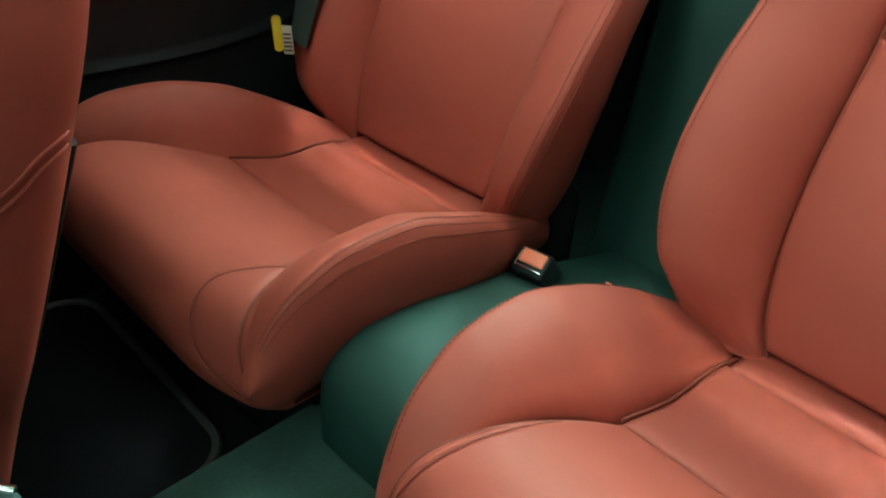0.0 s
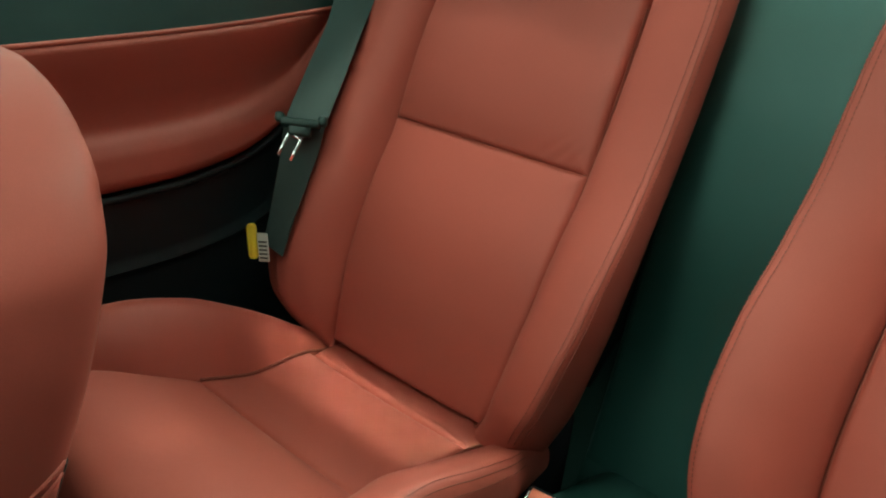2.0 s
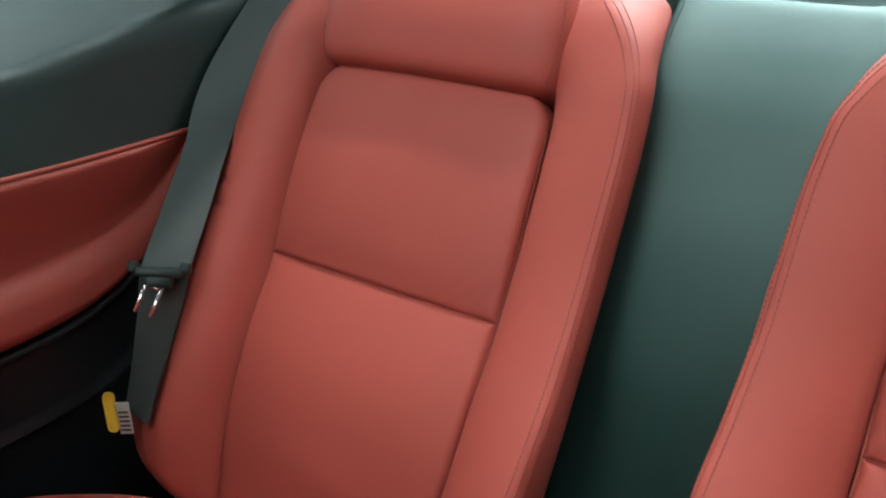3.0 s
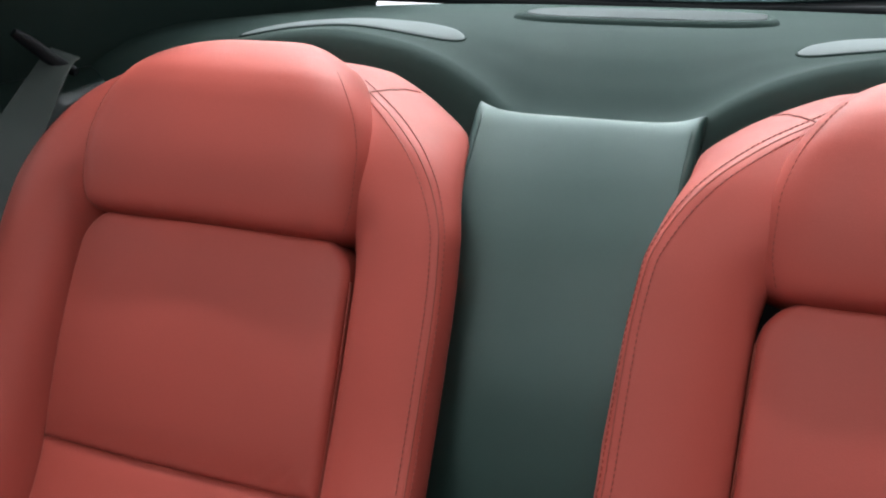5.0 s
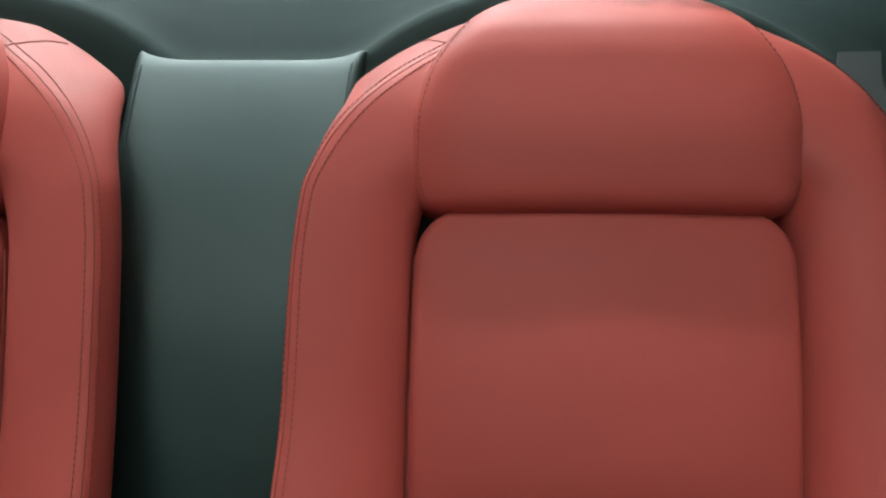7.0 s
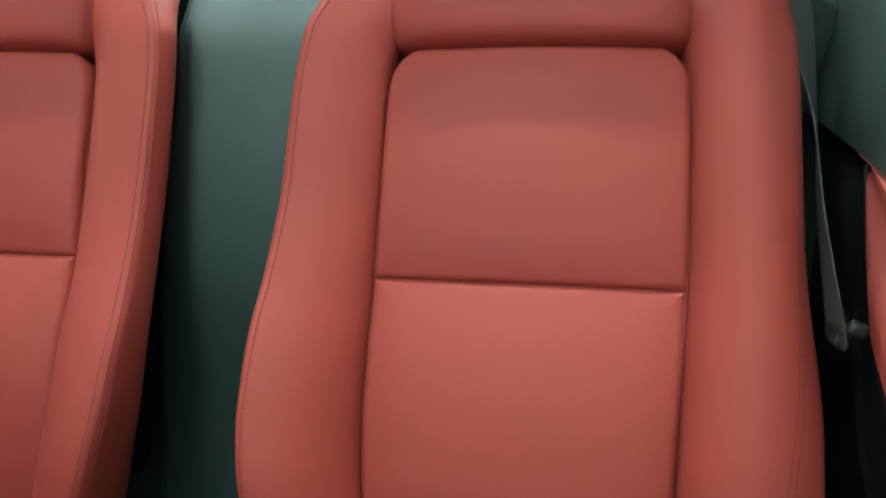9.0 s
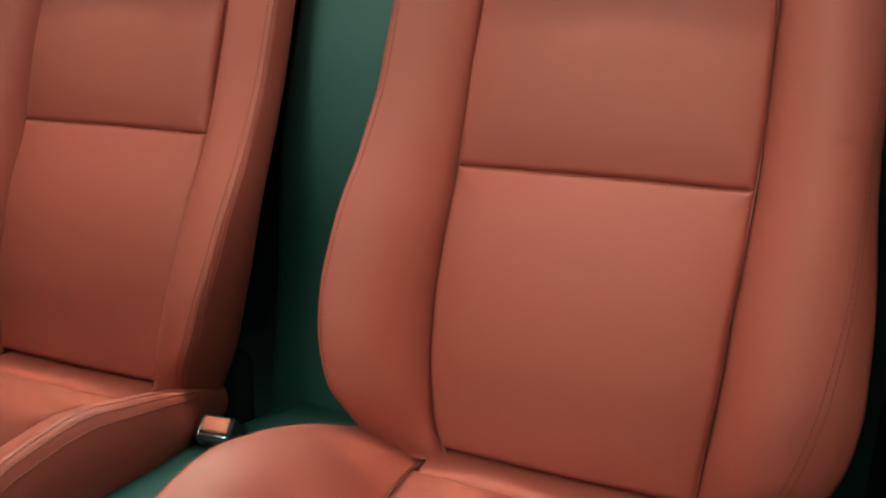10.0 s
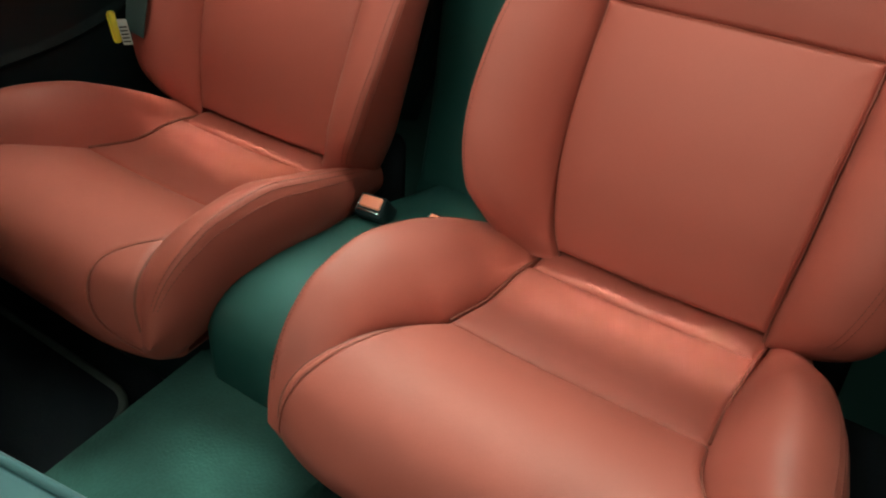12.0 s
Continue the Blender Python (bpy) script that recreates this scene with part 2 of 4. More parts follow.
# backrest outline, by height along the back: the creases beside the middle, the sewn ridge and the rear edge of the inner bolster
BACK_V = [-0.010, 0.020, 0.050, 0.100, 0.150, 0.200, 0.267, 0.340, 0.420, 0.480, 0.510, 0.540, 0.570, 0.600, 0.625, 0.645]
BACK_IN = pchip([-0.012, 0.0, 0.02, 0.05, 0.10, 0.15, 0.267, 0.44, 0.48, 0.52, 0.60, 0.645], [0.174, 0.168, 0.159, 0.153, 0.147, 0.145, 0.145, 0.147, 0.154, 0.196, 0.258, 0.274])
RIDGE_U = pchip(BACK_V, [0.116, 0.098, 0.079, 0.066, 0.0612, 0.061, 0.065, 0.069, 0.070, 0.075, 0.085, 0.104, 0.135, 0.176, 0.213, 0.247])
RIDGE_W = pchip(BACK_V, [0.020, 0.055, 0.078, 0.086, 0.081, 0.070, 0.049, 0.035, 0.032, 0.029, 0.023, 0.015, 0.001, -0.021, -0.043, -0.066])
REAR_U = pchip(BACK_V, [0.110, 0.096, 0.085, 0.074, 0.065, 0.062, 0.064, 0.0645, 0.064, 0.066, 0.072, 0.076, 0.082, 0.115, 0.157, 0.204])
REAR_W = pchip(BACK_V, [-0.044, -0.039, -0.032, -0.017, -0.004, 0.002, -0.004, -0.007, -0.003, -0.002, -0.011, -0.027, -0.050, -0.067, -0.078, -0.090])
BACK_H = pchip([-0.012, 0.006, 0.04, 0.10, 0.20, 0.30, 0.45, 0.53, 0.58, 0.60, 0.62, 0.645], [0.0, 0.030, 0.055, 0.064, 0.056, 0.042, 0.032, 0.024, 0.014, 0.005, -0.010, -0.045])
BACK_E = pchip([-0.012, 0.03, 0.10, 0.15, 0.20, 0.25, 0.30, 0.45, 0.58, 0.645], [-0.02, 0.020, 0.034, 0.031, 0.023, 0.010, 0.0, -0.006, -0.030, -0.085])
FAR_IN = pchip([-0.012, 0.0, 0.05, 0.10, 0.15, 0.20, 0.30, 0.44, 0.48, 0.52, 0.60, 0.645], [0.396, 0.396, 0.399, 0.403, 0.405, 0.408, 0.411, 0.409, 0.402, 0.36, 0.292, 0.278])
FAR_OUT = pchip([-0.012, -0.004, 0.010, 0.037, 0.07, 0.11, 0.15, 0.27, 0.37, 0.44, 0.485, 0.51, 0.54, 0.57, 0.59, 0.61, 0.625, 0.637, 0.645],
                [0.430, 0.450, 0.472, 0.493, 0.503, 0.507, 0.507, 0.500, 0.497, 0.495, 0.492, 0.487, 0.474, 0.452, 0.428, 0.393, 0.358, 0.315, 0.284])
LUMBAR = pchip([-0.02, 0.0, 0.05, 0.10, 0.15, 0.20, 0.26, 0.30], [-0.006, -0.004, 0.004, 0.009, 0.010, 0.007, 0.0, 0.0])
HEAD_W = pchip([0.468, 0.4715, 0.481, 0.505, 0.53, 0.56, 0.585, 0.602, 0.617, 0.630, 0.639, 0.645], [0.1160, 0.1270, 0.1335, 0.1372, 0.1368, 0.1300, 0.1168, 0.1040, 0.0868, 0.0643, 0.0407, 0.0129])
HEAD_F = pchip([0.468, 0.4715, 0.479, 0.50, 0.53, 0.57, 0.592, 0.608, 0.622, 0.635, 0.645], [0.006, 0.022, 0.032, 0.038, 0.041, 0.039, 0.033, 0.022, 0.006, -0.016, -0.045])


def bolster_section(inner, outer, high, worn=()):
    """The outer bolster's section; worn: heights at which the leather has a small fold, with its depth."""
    def f(v):
        a, b, h, e = float(inner(v)), float(outer(v)), float(high(v)), float(BACK_E(v))
        dent = sum(d * math.exp(-((v - at) / 0.004) ** 2) for at, d in worn)
        w = b - a
        s = float(LUMBAR(v))
        return [(a - 0.06 * w, -0.06), (a - 0.03 * w, -0.015), (a + 0.02 * w, 0.004 + s + min(0, h)), (a + 0.17 * w, s * 0.6 + 0.002 + 0.62 * h), (a + 0.46 * w, h), (a + 0.76 * w, h - 0.004 - dent),
                (a + 0.94 * w, e + 0.62 * (h - e) - dent), (b - dent, e), (b - 0.46 * w, -0.07 + min(0, h)), (b - 0.6 * w, -0.10 + min(0, h)), (a - 0.06 * w, -0.10)]
    return f


RIDGE = 33


def inner_ring(v, slim=0.0):
    """The inner bolster's section: out of the crease, over the padded face to the sewn ridge, and back along the flat side."""
    a, su, sw, bu, bw = (float(f(v)) for f in (BACK_IN, RIDGE_U, RIDGE_W, REAR_U, REAR_W))
    bu += slim * float(np.interp(v, [0.36, 0.46, 0.55, 0.60], [0, 1, 1, 0]))
    w0 = min(0.001 + float(LUMBAR(v)), sw - 0.012)
    q = np.linspace(0, 1, 34) ** 1.15
    face = np.c_[a + (su - a) * q, w0 + (sw - w0) * (1 - (1 - q) ** 2.1) ** 0.62]
    k = np.linspace(0, 1, 22)[1:]
    away = np.array([bw - sw, su - bu])
    away = away / (np.linalg.norm(away) + 1e-9)
    away = -away if away[0] > 0 else away
    side = np.array([su, sw]) + k[:, None] * np.array([bu - su, bw - sw]) + np.sin(k * np.pi)[:, None] * away * 0.008
    tail = np.array([(bu + 0.006, bw - 0.012), (bu + 0.02, bw - 0.03), (max(bu + 0.05, a - 0.01), min(bw - 0.05, -0.09)), (a + 0.02, min(bw - 0.05, -0.09)), (a + 0.012, min(-0.05, w0 - 0.03)), (a + 0.004, w0 - 0.014)])
    ring = np.concatenate([face, side, tail])
    round_off = float(np.interp(v, [0.0, 0.30, 0.48, 0.56], [1.0, 0.9, 0.6, 0.25]))
    ring[RIDGE - 6:RIDGE + 5] += (np.array([su - a, 0.55 * abs(su - a)]) / abs(su - a) * 0.0065 * round_off) * np.sin(np.linspace(0.2, np.pi - 0.2, 11))[:, None]
    keep = np.clip((np.arange(len(ring)) - 3) / 6.0, 0.12, 1)[:, None]
    soft = ring.copy()
    for step in range(2 + int(22 * round_off)):
        eased = (np.roll(soft, 1, 0) + 2 * soft + np.roll(soft, -1, 0)) / 4
        soft = soft + (eased - soft) * (keep if step > 1 else 1)
    return soft


def column(vs, section, put, k, out=0.0006):
    """The line on a lofted skin at parameter k of its sections, lifted a little."""
    eps = 0.08
    kf = k if callable(k) else (lambda v: k)
    rows = []
    for v in vs:
        c = section(v)
        ring_, at = smooth_ring(c, 72), np.array([kf(v) - eps, kf(v), kf(v) + eps]) * 71 / (len(c) - 1)
        rows.append(put(np.c_[np.interp(at, range(72), ring_[:, 0]), np.interp(at, range(72), ring_[:, 1])], v))
    a = np.stack(rows)
    n = normals(a)[:, 1]
    mid = a[:, 1]
    n *= np.sign(np.sum(n * (mid - mid.mean(0) + np.array([0, -0.2, 0.2])), axis=1).mean())
    return mid + n * out


def snap(path, skin):
    """The path laid onto the nearest points of a skin."""
    flat = skin.reshape(-1, 3)
    near = []
    for p in path:
        d = np.linalg.norm(flat - p, axis=1)
        k = np.argsort(d)[:6]
        near.append((flat[k] / (d[k, None] + 1e-4)).sum(0) / (1 / (d[k] + 1e-4)).sum())
    near = np.array(near)
    for _ in range(4):
        near[1:-1] = (near[:-2] + near[1:-1] * 2 + near[2:]) / 4
    return near


SEW = pchip([0.0, 0.05, 0.10, 0.20, 0.30, 0.40, 0.60], [3.9, 4.0, 4.2, 4.7, 5.15, 5.45, 5.5])


def rear_seat(flip, label):
    sx = -1 if flip else 1
    seat = thing("rear_seat", (sx * 0.277, -0.15, 0.19), label, "car seat", "rear bucket seats")
    P = lambda *a, **k: part(*a, **k, flip=flip)
    put_back = lambda c, v: on_back(c[:, 0], np.full(len(c), v), c[:, 1])
    # backrest bolsters; the inner one with its sewn ridge
    cross = 0.2715 if flip else 0.2635
    vs = np.concatenate([ends_spaced(-0.012, 0.06, 16)[:-1], np.linspace(0.06, 0.52, 190)[:-1], ends_spaced(0.52, 0.631, 34)])
    skin = np.stack([put_back(inner_ring(v, 0.0 if flip else 0.012), v) for v in vs])
    inner = P("inner_back_bolster", grid(skin, wrap=True), RED, seat)
    n = normals(skin)
    n *= np.sign(np.sum(n[:, RIDGE] * np.array([-0.3, -0.8, 0.4]), axis=1).mean())
    rows_ = np.where((vs > 0.012) & (vs < 0.612))[0]
    P("ridge_seam", tube(skin[rows_, RIDGE] - n[rows_, RIDGE] * 0.0001, 0.0006, 6), RED_DARK, inner)
    for a, b, k in ((RIDGE - 3, RIDGE - 2, 0.5), (RIDGE + 2, RIDGE + 3, 0.4)):
        P("stitching", stitches(skin[rows_, a] * (1 - k) + skin[rows_, b] * k + n[rows_, a] * 0.0004, radius=0.00058), THREAD, inner)
    rough = on_back(0.277 - np.linspace(0.100, 0.140, 30), np.linspace(0.600, 0.622, 30), np.linspace(0.0, -0.055, 30))
    P("cross_seam", tube(snap(rough, skin), 0.0009, 6), RED_DARK, inner)
    sec = bolster_section(FAR_IN, FAR_OUT, BACK_H, ((0.302, 0.0022), (0.327, 0.0016)) if flip else ((0.301, 0.0012),))
    skin = loft(vs, sec, put_back, 72)
    outer = P("outer_back_bolster", grid(skin, wrap=True), RED, seat)
    rough = on_back(0.277 + np.linspace(0.100, 0.132, 30), np.linspace(0.596, 0.626, 30), np.linspace(0.008, -0.034, 30))
    P("cross_seam", tube(snap(rough, skin), 0.0009, 6), RED_DARK, outer)
    for k in (0.6, 0.8):
        P("stitching", stitches(column(np.linspace(0.02, 0.60, 140), sec, put_back, lambda v: float(SEW(v)) + k)), THREAD, outer)
    # padding seen in the gaps between the panels
    P("back_core", join(grid(np.stack([on_back(np.array([0.17, 0.39]), np.full(2, v), np.full(2, -0.035)) for v in (0.42, 0.53)])), grid(np.stack([on_back(np.array([0.17, 0.39]), np.full(2, v), np.full(2, -0.05)) for v in (0.42, 0.53)]))), RED, seat)
    # stuffed panels of the backrest
    low_l, low_r = lambda v: BACK_IN(v) + 0.001, lambda v: FAR_IN(v) - 0.001
    tall = lambda s, v: 0.012 + LUMBAR(v) + 0.007 * (1 - (2 * s - 1) ** 2) + 0.003 * np.sin(np.clip(v / 0.27, 0, 1) * np.pi)
    P("lower_back_panel", close_pillow(*pillow(low_l, low_r, 0.000, cross + 0.0002, tall, on_back)), RED, seat)
    corner = lambda v: 0.034 * (1 - np.sqrt(np.clip(1 - (np.clip(v - 0.438, 0, 0.034) / 0.034) ** 2, 0, 1)))
    up_l, up_r = lambda v: BACK_IN(np.minimum(v, 0.44)) + 0.0005 + 0.001 * np.clip((v - 0.3) / 0.15, 0, 1) + corner(v), lambda v: FAR_IN(np.minimum(v, 0.44)) - 0.0005 - 0.001 * np.clip((v - 0.3) / 0.15, 0, 1) - corner(v)
    fold = lambda s, v, a, b: -0.0016 * np.exp(-(((s - a) + (v - cross) * b) / 0.012) ** 2) * np.exp(-((v - cross - 0.013) / 0.016) ** 2)
    crease = lambda s, v: (fold(s, v, 0.16, 3.2) + fold(s, v, 0.24, 4.0) + 0.7 * fold(s, v, 0.09, 2.2)) if flip else 0.0
    high = lambda s, v: 0.011 + 0.007 * (1 - (2 * s - 1) ** 2) + 0.006 * np.sin(np.clip((v - cross) / 0.2, 0, 1) * np.pi) + crease(s, v)
    P("upper_back_panel", close_pillow(*pillow(up_l, up_r, cross - 0.0002, 0.472, high, on_back)), RED, seat)
    # dark tubes along the side seams and cross seam paint the grooves' shade
    for edge, v0, v1 in ((low_l, -0.01, cross), (low_r, -0.01, cross), (up_l, cross, 0.44), (up_r, cross, 0.44)):
        vv = np.linspace(v0, v1, 40)
        P("side_seam", tube(on_back(edge(vv), vv, 0.0035 + LUMBAR(vv)), 0.0015, 6), RED_DARK, seat)
    us = np.linspace(0.148, 0.409, 40)
    P("cross_seam", tube(on_back(us, np.full(40, cross), np.full(40, 0.0035)), 0.0013, 6), RED_DARK, seat)
    # headrest
    hs = np.concatenate([ends_spaced(0.468, 0.51, 16)[:-1], np.linspace(0.51, 0.58, 16)[:-1], ends_spaced(0.58, 0.645, 26)])

    def head(v):
        w, f = float(HEAD_W(v)), float(HEAD_F(v))
        t = np.linspace(np.pi, 0, 33)
        c, s = np.cos(t), np.sin(t)
        n = 2 / 5.5
        x = 0.2785 + w * np.sign(c) * np.abs(c) ** n
        y = -0.05 + (f + 0.05) * s ** n
        return np.concatenate([np.c_[x, y], [(0.2785 + w * 0.9, -0.08), (0.2785 - w * 0.9, -0.08)]])
    rings = np.stack([on_back(head(v)[:, 0], np.full(35, v), head(v)[:, 1]) for v in hs])
    headrest = P("headrest", grid(rings, wrap=True), RED, seat)
    for side in (-1, 1):
        line = []
        for v in np.linspace(0.476, 0.606, 60):
            w, f = float(HEAD_W(v)), float(HEAD_F(v))
            line.append(on_back(np.array(0.2785 + side * (w - 0.009)), np.array(v), np.array(-0.05 + (f + 0.05) * (1 - ((w - 0.009) / w) ** 5.5) ** (1 / 5.5) + 0.0006)))
        P("stitching", stitches(np.array(line)), THREAD, headrest)
    # seat shell behind
    shell_v = np.linspace(0.06, 0.56, 40)
    half = lambda v: (float(REAR_U(v)) + 0.045, float(FAR_OUT(v)) - 0.035)
    sh = np.stack([on_back(np.array([half(v)[0], half(v)[1], half(v)[1], half(v)[0]]), np.full(4, v), np.array([-0.07, -0.07, -0.125, -0.125]) - max(0, v - 0.55) * 0.4) for v in shell_v])
    P("seat_shell", grid(sh, wrap=True), PLASTIC, seat)
    cushion(P, seat, 1.0 if flip else 0.0)
    return seat


# cushion outline, by distance along the car (towards the front is negative)
CUSH_Y = [0.035, -0.02, -0.05, -0.10, -0.16, -0.183, -0.21, -0.25, -0.285, -0.315, -0.335, -0.346]
RIDGE_Y = [0.035, -0.03, -0.08, -0.143, -0.206, -0.262, -0.300, -0.322, -0.338, -0.346]
FAR_Y = [0.035, -0.02, -0.05, -0.10, -0.16, -0.22, -0.27, -0.31, -0.34, -0.356, -0.362]
yf = lambda ys, at=CUSH_Y: pchip([-y for y in at], ys)
IN_IN = yf([0.153, 0.152, 0.151, 0.150, 0.148, 0.147, 0.136, 0.125, 0.119, 0.115, 0.112, 0.108])
SEAM_Z = yf([0.283, 0.291, 0.295, 0.299, 0.307, 0.312, 0.326, 0.337, 0.339, 0.326, 0.300, 0.272])
SEW_U = yf([0.108, 0.090, 0.072, 0.062, 0.061, 0.064, 0.069, 0.074, 0.080, 0.086], RIDGE_Y)
SEW_Z = yf([0.303, 0.329, 0.352, 0.374, 0.388, 0.382, 0.362, 0.340, 0.308, 0.276], RIDGE_Y)
FAR_Z = yf([0.288, 0.293, 0.297, 0.301, 0.307, 0.320, 0.329, 0.326, 0.300, 0.265, 0.245], FAR_Y)
OUT_IN = yf([0.402, 0.401, 0.400, 0.400, 0.404, 0.414, 0.434, 0.452, 0.464, 0.470, 0.472], FAR_Y)
OUT_OUT = yf([0.432, 0.456, 0.475, 0.493, 0.508, 0.517, 0.520, 0.517, 0.507, 0.496, 0.486], FAR_Y)
OUT_TOP = yf([0.305, 0.318, 0.334, 0.358, 0.380, 0.388, 0.382, 0.366, 0.334, 0.292, 0.258], FAR_Y)


def thigh_ring(y):
    """The inner cushion bolster's section: out of the crease, over to the sewn ridge and down its side."""
    a, s, ru, rz = (float(f(-y)) for f in (IN_IN, SEAM_Z, SEW_U, SEW_Z))
    q = np.linspace(0, 1, 30) ** 1.15
    face = np.c_[a + (ru - a) * q, s + (rz - s) * (1 - (1 - q) ** 2.0) ** 0.66]
    low = 0.236 - 0.013 * np.clip((-y - 0.22) / 0.08, 0, 1) + 0.026 * np.clip((-y - 0.322) / 0.024, 0, 1) ** 2
    k = np.linspace(0, 1, 22)[1:]
    side = np.c_[ru - 0.010 * np.sin(np.minimum(k * 1.25, 1) * np.pi) ** 0.8 + (0.022 - 0.018 * np.clip((-y - 0.25) / 0.06, 0, 1)) * k ** 2.2, rz + (low + 0.008 - rz) * k]
    tail = np.array([(ru + 0.016, low), (0.5 * (a + ru), low - 0.002), (a - 0.006, low), (a + 0.006, low + 0.01), (a + 0.008, max(s - 0.04, low + 0.02)), (a + 0.004, max(s - 0.014, low + 0.025))])
    ring = np.concatenate([face, side, tail])
    keep = np.clip((np.arange(len(ring)) - 3) / 6.0, 0.12, 1)[:, None]
    ring[SEWN - 5:SEWN + 4] += np.array([-0.003, 0.004]) * np.sin(np.linspace(0.2, np.pi - 0.2, 9))[:, None]
    for _ in range(14):
        eased = (np.roll(ring, 1, 0) + 2 * ring + np.roll(ring, -1, 0)) / 4
        ring = ring + (eased - ring) * keep
    return ring


SEWN = 29


def cushion(P, seat, wide):
    def section(inner, outer, top, seam_z):
        def f(y):
            a, b, h, s = float(inner(-y)), float(outer(-y)), float(top(-y)), float(seam_z(-y))
            w = b - a
            k = h - s
            up = 0.016 * max(0.0, (-y - 0.308) / 0.034) ** 2
            return [(a - 0.10 * w, max(s - 0.05, 0.238 + up)), (a - 0.05 * w, s - 0.012), (a + 0.03 * w, s + 0.10 * k), (a + 0.16 * w, s + 0.60 * k), (a + 0.42 * w, h), (a + 0.72 * w, h - 0.10 * k - 0.002),
                    (a + 0.93 * w, h - 0.40 * k - 0.006), (b, h - 0.9 * k - 0.02 * (1 - up / 0.016)), (b - 0.05 * w, min(s - 0.03, 0.26) + up), (b - 0.18 * w, 0.236 + up), (a + 0.1 * w, 0.232 + up)]
        return f
    put = lambda c, y: np.c_[c[:, 0], np.full(len(c), y), c[:, 1]]
    # inner bolster with its sewn ridge
    ys = np.concatenate([ends_spaced(0.035, -0.06, 26)[:-1], np.linspace(-0.06, -0.286, 60)[:-1], ends_spaced(-0.286, -0.346, 30)])
    skin = np.stack([put(thigh_ring(y), y) for y in ys])
    inner = P("inner_cushion_bolster", grid(skin, wrap=True), RED, seat)
    n = normals(skin)
    n *= np.sign(n[:, SEWN, 2].mean())
    rows_ = np.where((ys < -0.03) & (ys > -0.338))[0]
    P("ridge_seam", tube(skin[rows_, SEWN] - n[rows_, SEWN] * 0.0001, 0.0006, 6), RED_DARK, inner)
    for c in (SEWN - 2, SEWN + 2):
        P("stitching", stitches(skin[rows_, c] + n[rows_, c] * 0.0004, radius=0.00058), THREAD, inner)
    # outer bolster
    ys = np.concatenate([ends_spaced(0.035, -0.06, 26)[:-1], np.linspace(-0.06, -0.302, 50)[:-1], ends_spaced(-0.302, -0.362, 30)])
    sec = section(OUT_IN, OUT_OUT, OUT_TOP, FAR_Z)
    outer = P("outer_cushion_bolster", grid(loft(ys, sec, put, 72), wrap=True), RED, seat)
    for k in (5.35, 5.6):
        P("stitching", stitches(column(np.linspace(-0.03, -0.334, 130), sec, put, k)), THREAD, outer)
    # rear part of the cushion's middle, and the narrow roll between it and the backrest
    zc = pchip([-0.02, 0.012, 0.022, 0.035, 0.06, 0.085, 0.11, 0.14, 0.165, 0.18], [0.298, 0.300, 0.302, 0.305, 0.306, 0.303, 0.302, 0.306, 0.311, 0.313])
    hz = lambda s, y: zc(-y) - 0.003 * (1 - (2 * s - 1) ** 2)
    place = lambda u, v, w: np.stack(np.broadcast_arrays(u, v, w), -1)
    l = lambda y: IN_IN(-y) + 0.001
    r = lambda y: OUT_IN(-y) - 0.001
    P("rear_cushion_panel", close_pillow(*pillow(l, r, -0.1775, -0.033, hz, place, r=0.007, depth=0.006, swell=0.002)), RED, seat)
    strip_z = lambda s, y: 0.303 + 0.004 * np.sin(np.clip((y + 0.033) / 0.065, 0, 1) * np.pi) - 0.004 * np.abs(2 * s - 1) ** 4
    P("rear_cushion_roll", close_pillow(*pillow(l, r, -0.0325, 0.032, strip_z, place, r=0.009, depth=0.009, swell=0.002)), RED, seat)
    # front part, over the nose and down
    prof = [(-0.1775, 0.308), (-0.179, 0.3125), (-0.198, 0.321), (-0.225, 0.331), (-0.265, 0.342), (-0.305, 0.344), (-0.338, 0.335), (-0.358, 0.315), (-0.366, 0.287), (-0.362, 0.260), (-0.350, 0.240), (-0.325, 0.226)]
    nose = pchip(range(12), [0.147, 0.147, 0.141, 0.133, 0.122, 0.112, 0.102, 0.095, 0.090, 0.086, 0.083, 0.082])
    nose_r = pchip(range(12), [0.407, 0.407, 0.409, 0.415, 0.432, 0.450, 0.462, 0.469, 0.472, 0.471, 0.466, 0.460])
    t = np.concatenate([np.linspace(0, 3, 36)[:-1], np.linspace(3, 11, 150)])
    c = spline(prof, t)
    s = (edge_spaced(190, 1.3) + 1) / 2
    L, R = nose(t)[:, None], nose_r(t)[:, None]
    X = L + (R - L) * s[None]
    edge = np.minimum(X - L, R - X)
    grow = np.clip(t / 6, 0, 1)[:, None]
    drop = roll(edge, 0.011, 0.009) - 0.003 * (1 - (2 * s[None] - 1) ** 2) * (1 - grow)
    tan = np.gradient(c, axis=0)
    nrm = np.c_[-tan[:, 1], tan[:, 0]]
    nrm /= np.linalg.norm(nrm, axis=1)[:, None]
    nrm *= np.sign(nrm[80, 1])
    Q = np.stack([X, c[:, 0][:, None] + nrm[:, 0][:, None] * drop, c[:, 1][:, None] + nrm[:, 1][:, None] * drop], -1)
    draw = (np.clip(1 - (X - L) / 0.085, 0, 1) ** 2 * 0.018 + np.clip(1 - (R - X) / 0.07, 0, 1) ** 2 * 0.012) * np.clip((t[:, None] - 4) / 4, 0, 1)
    Q[:, :, 1] += draw
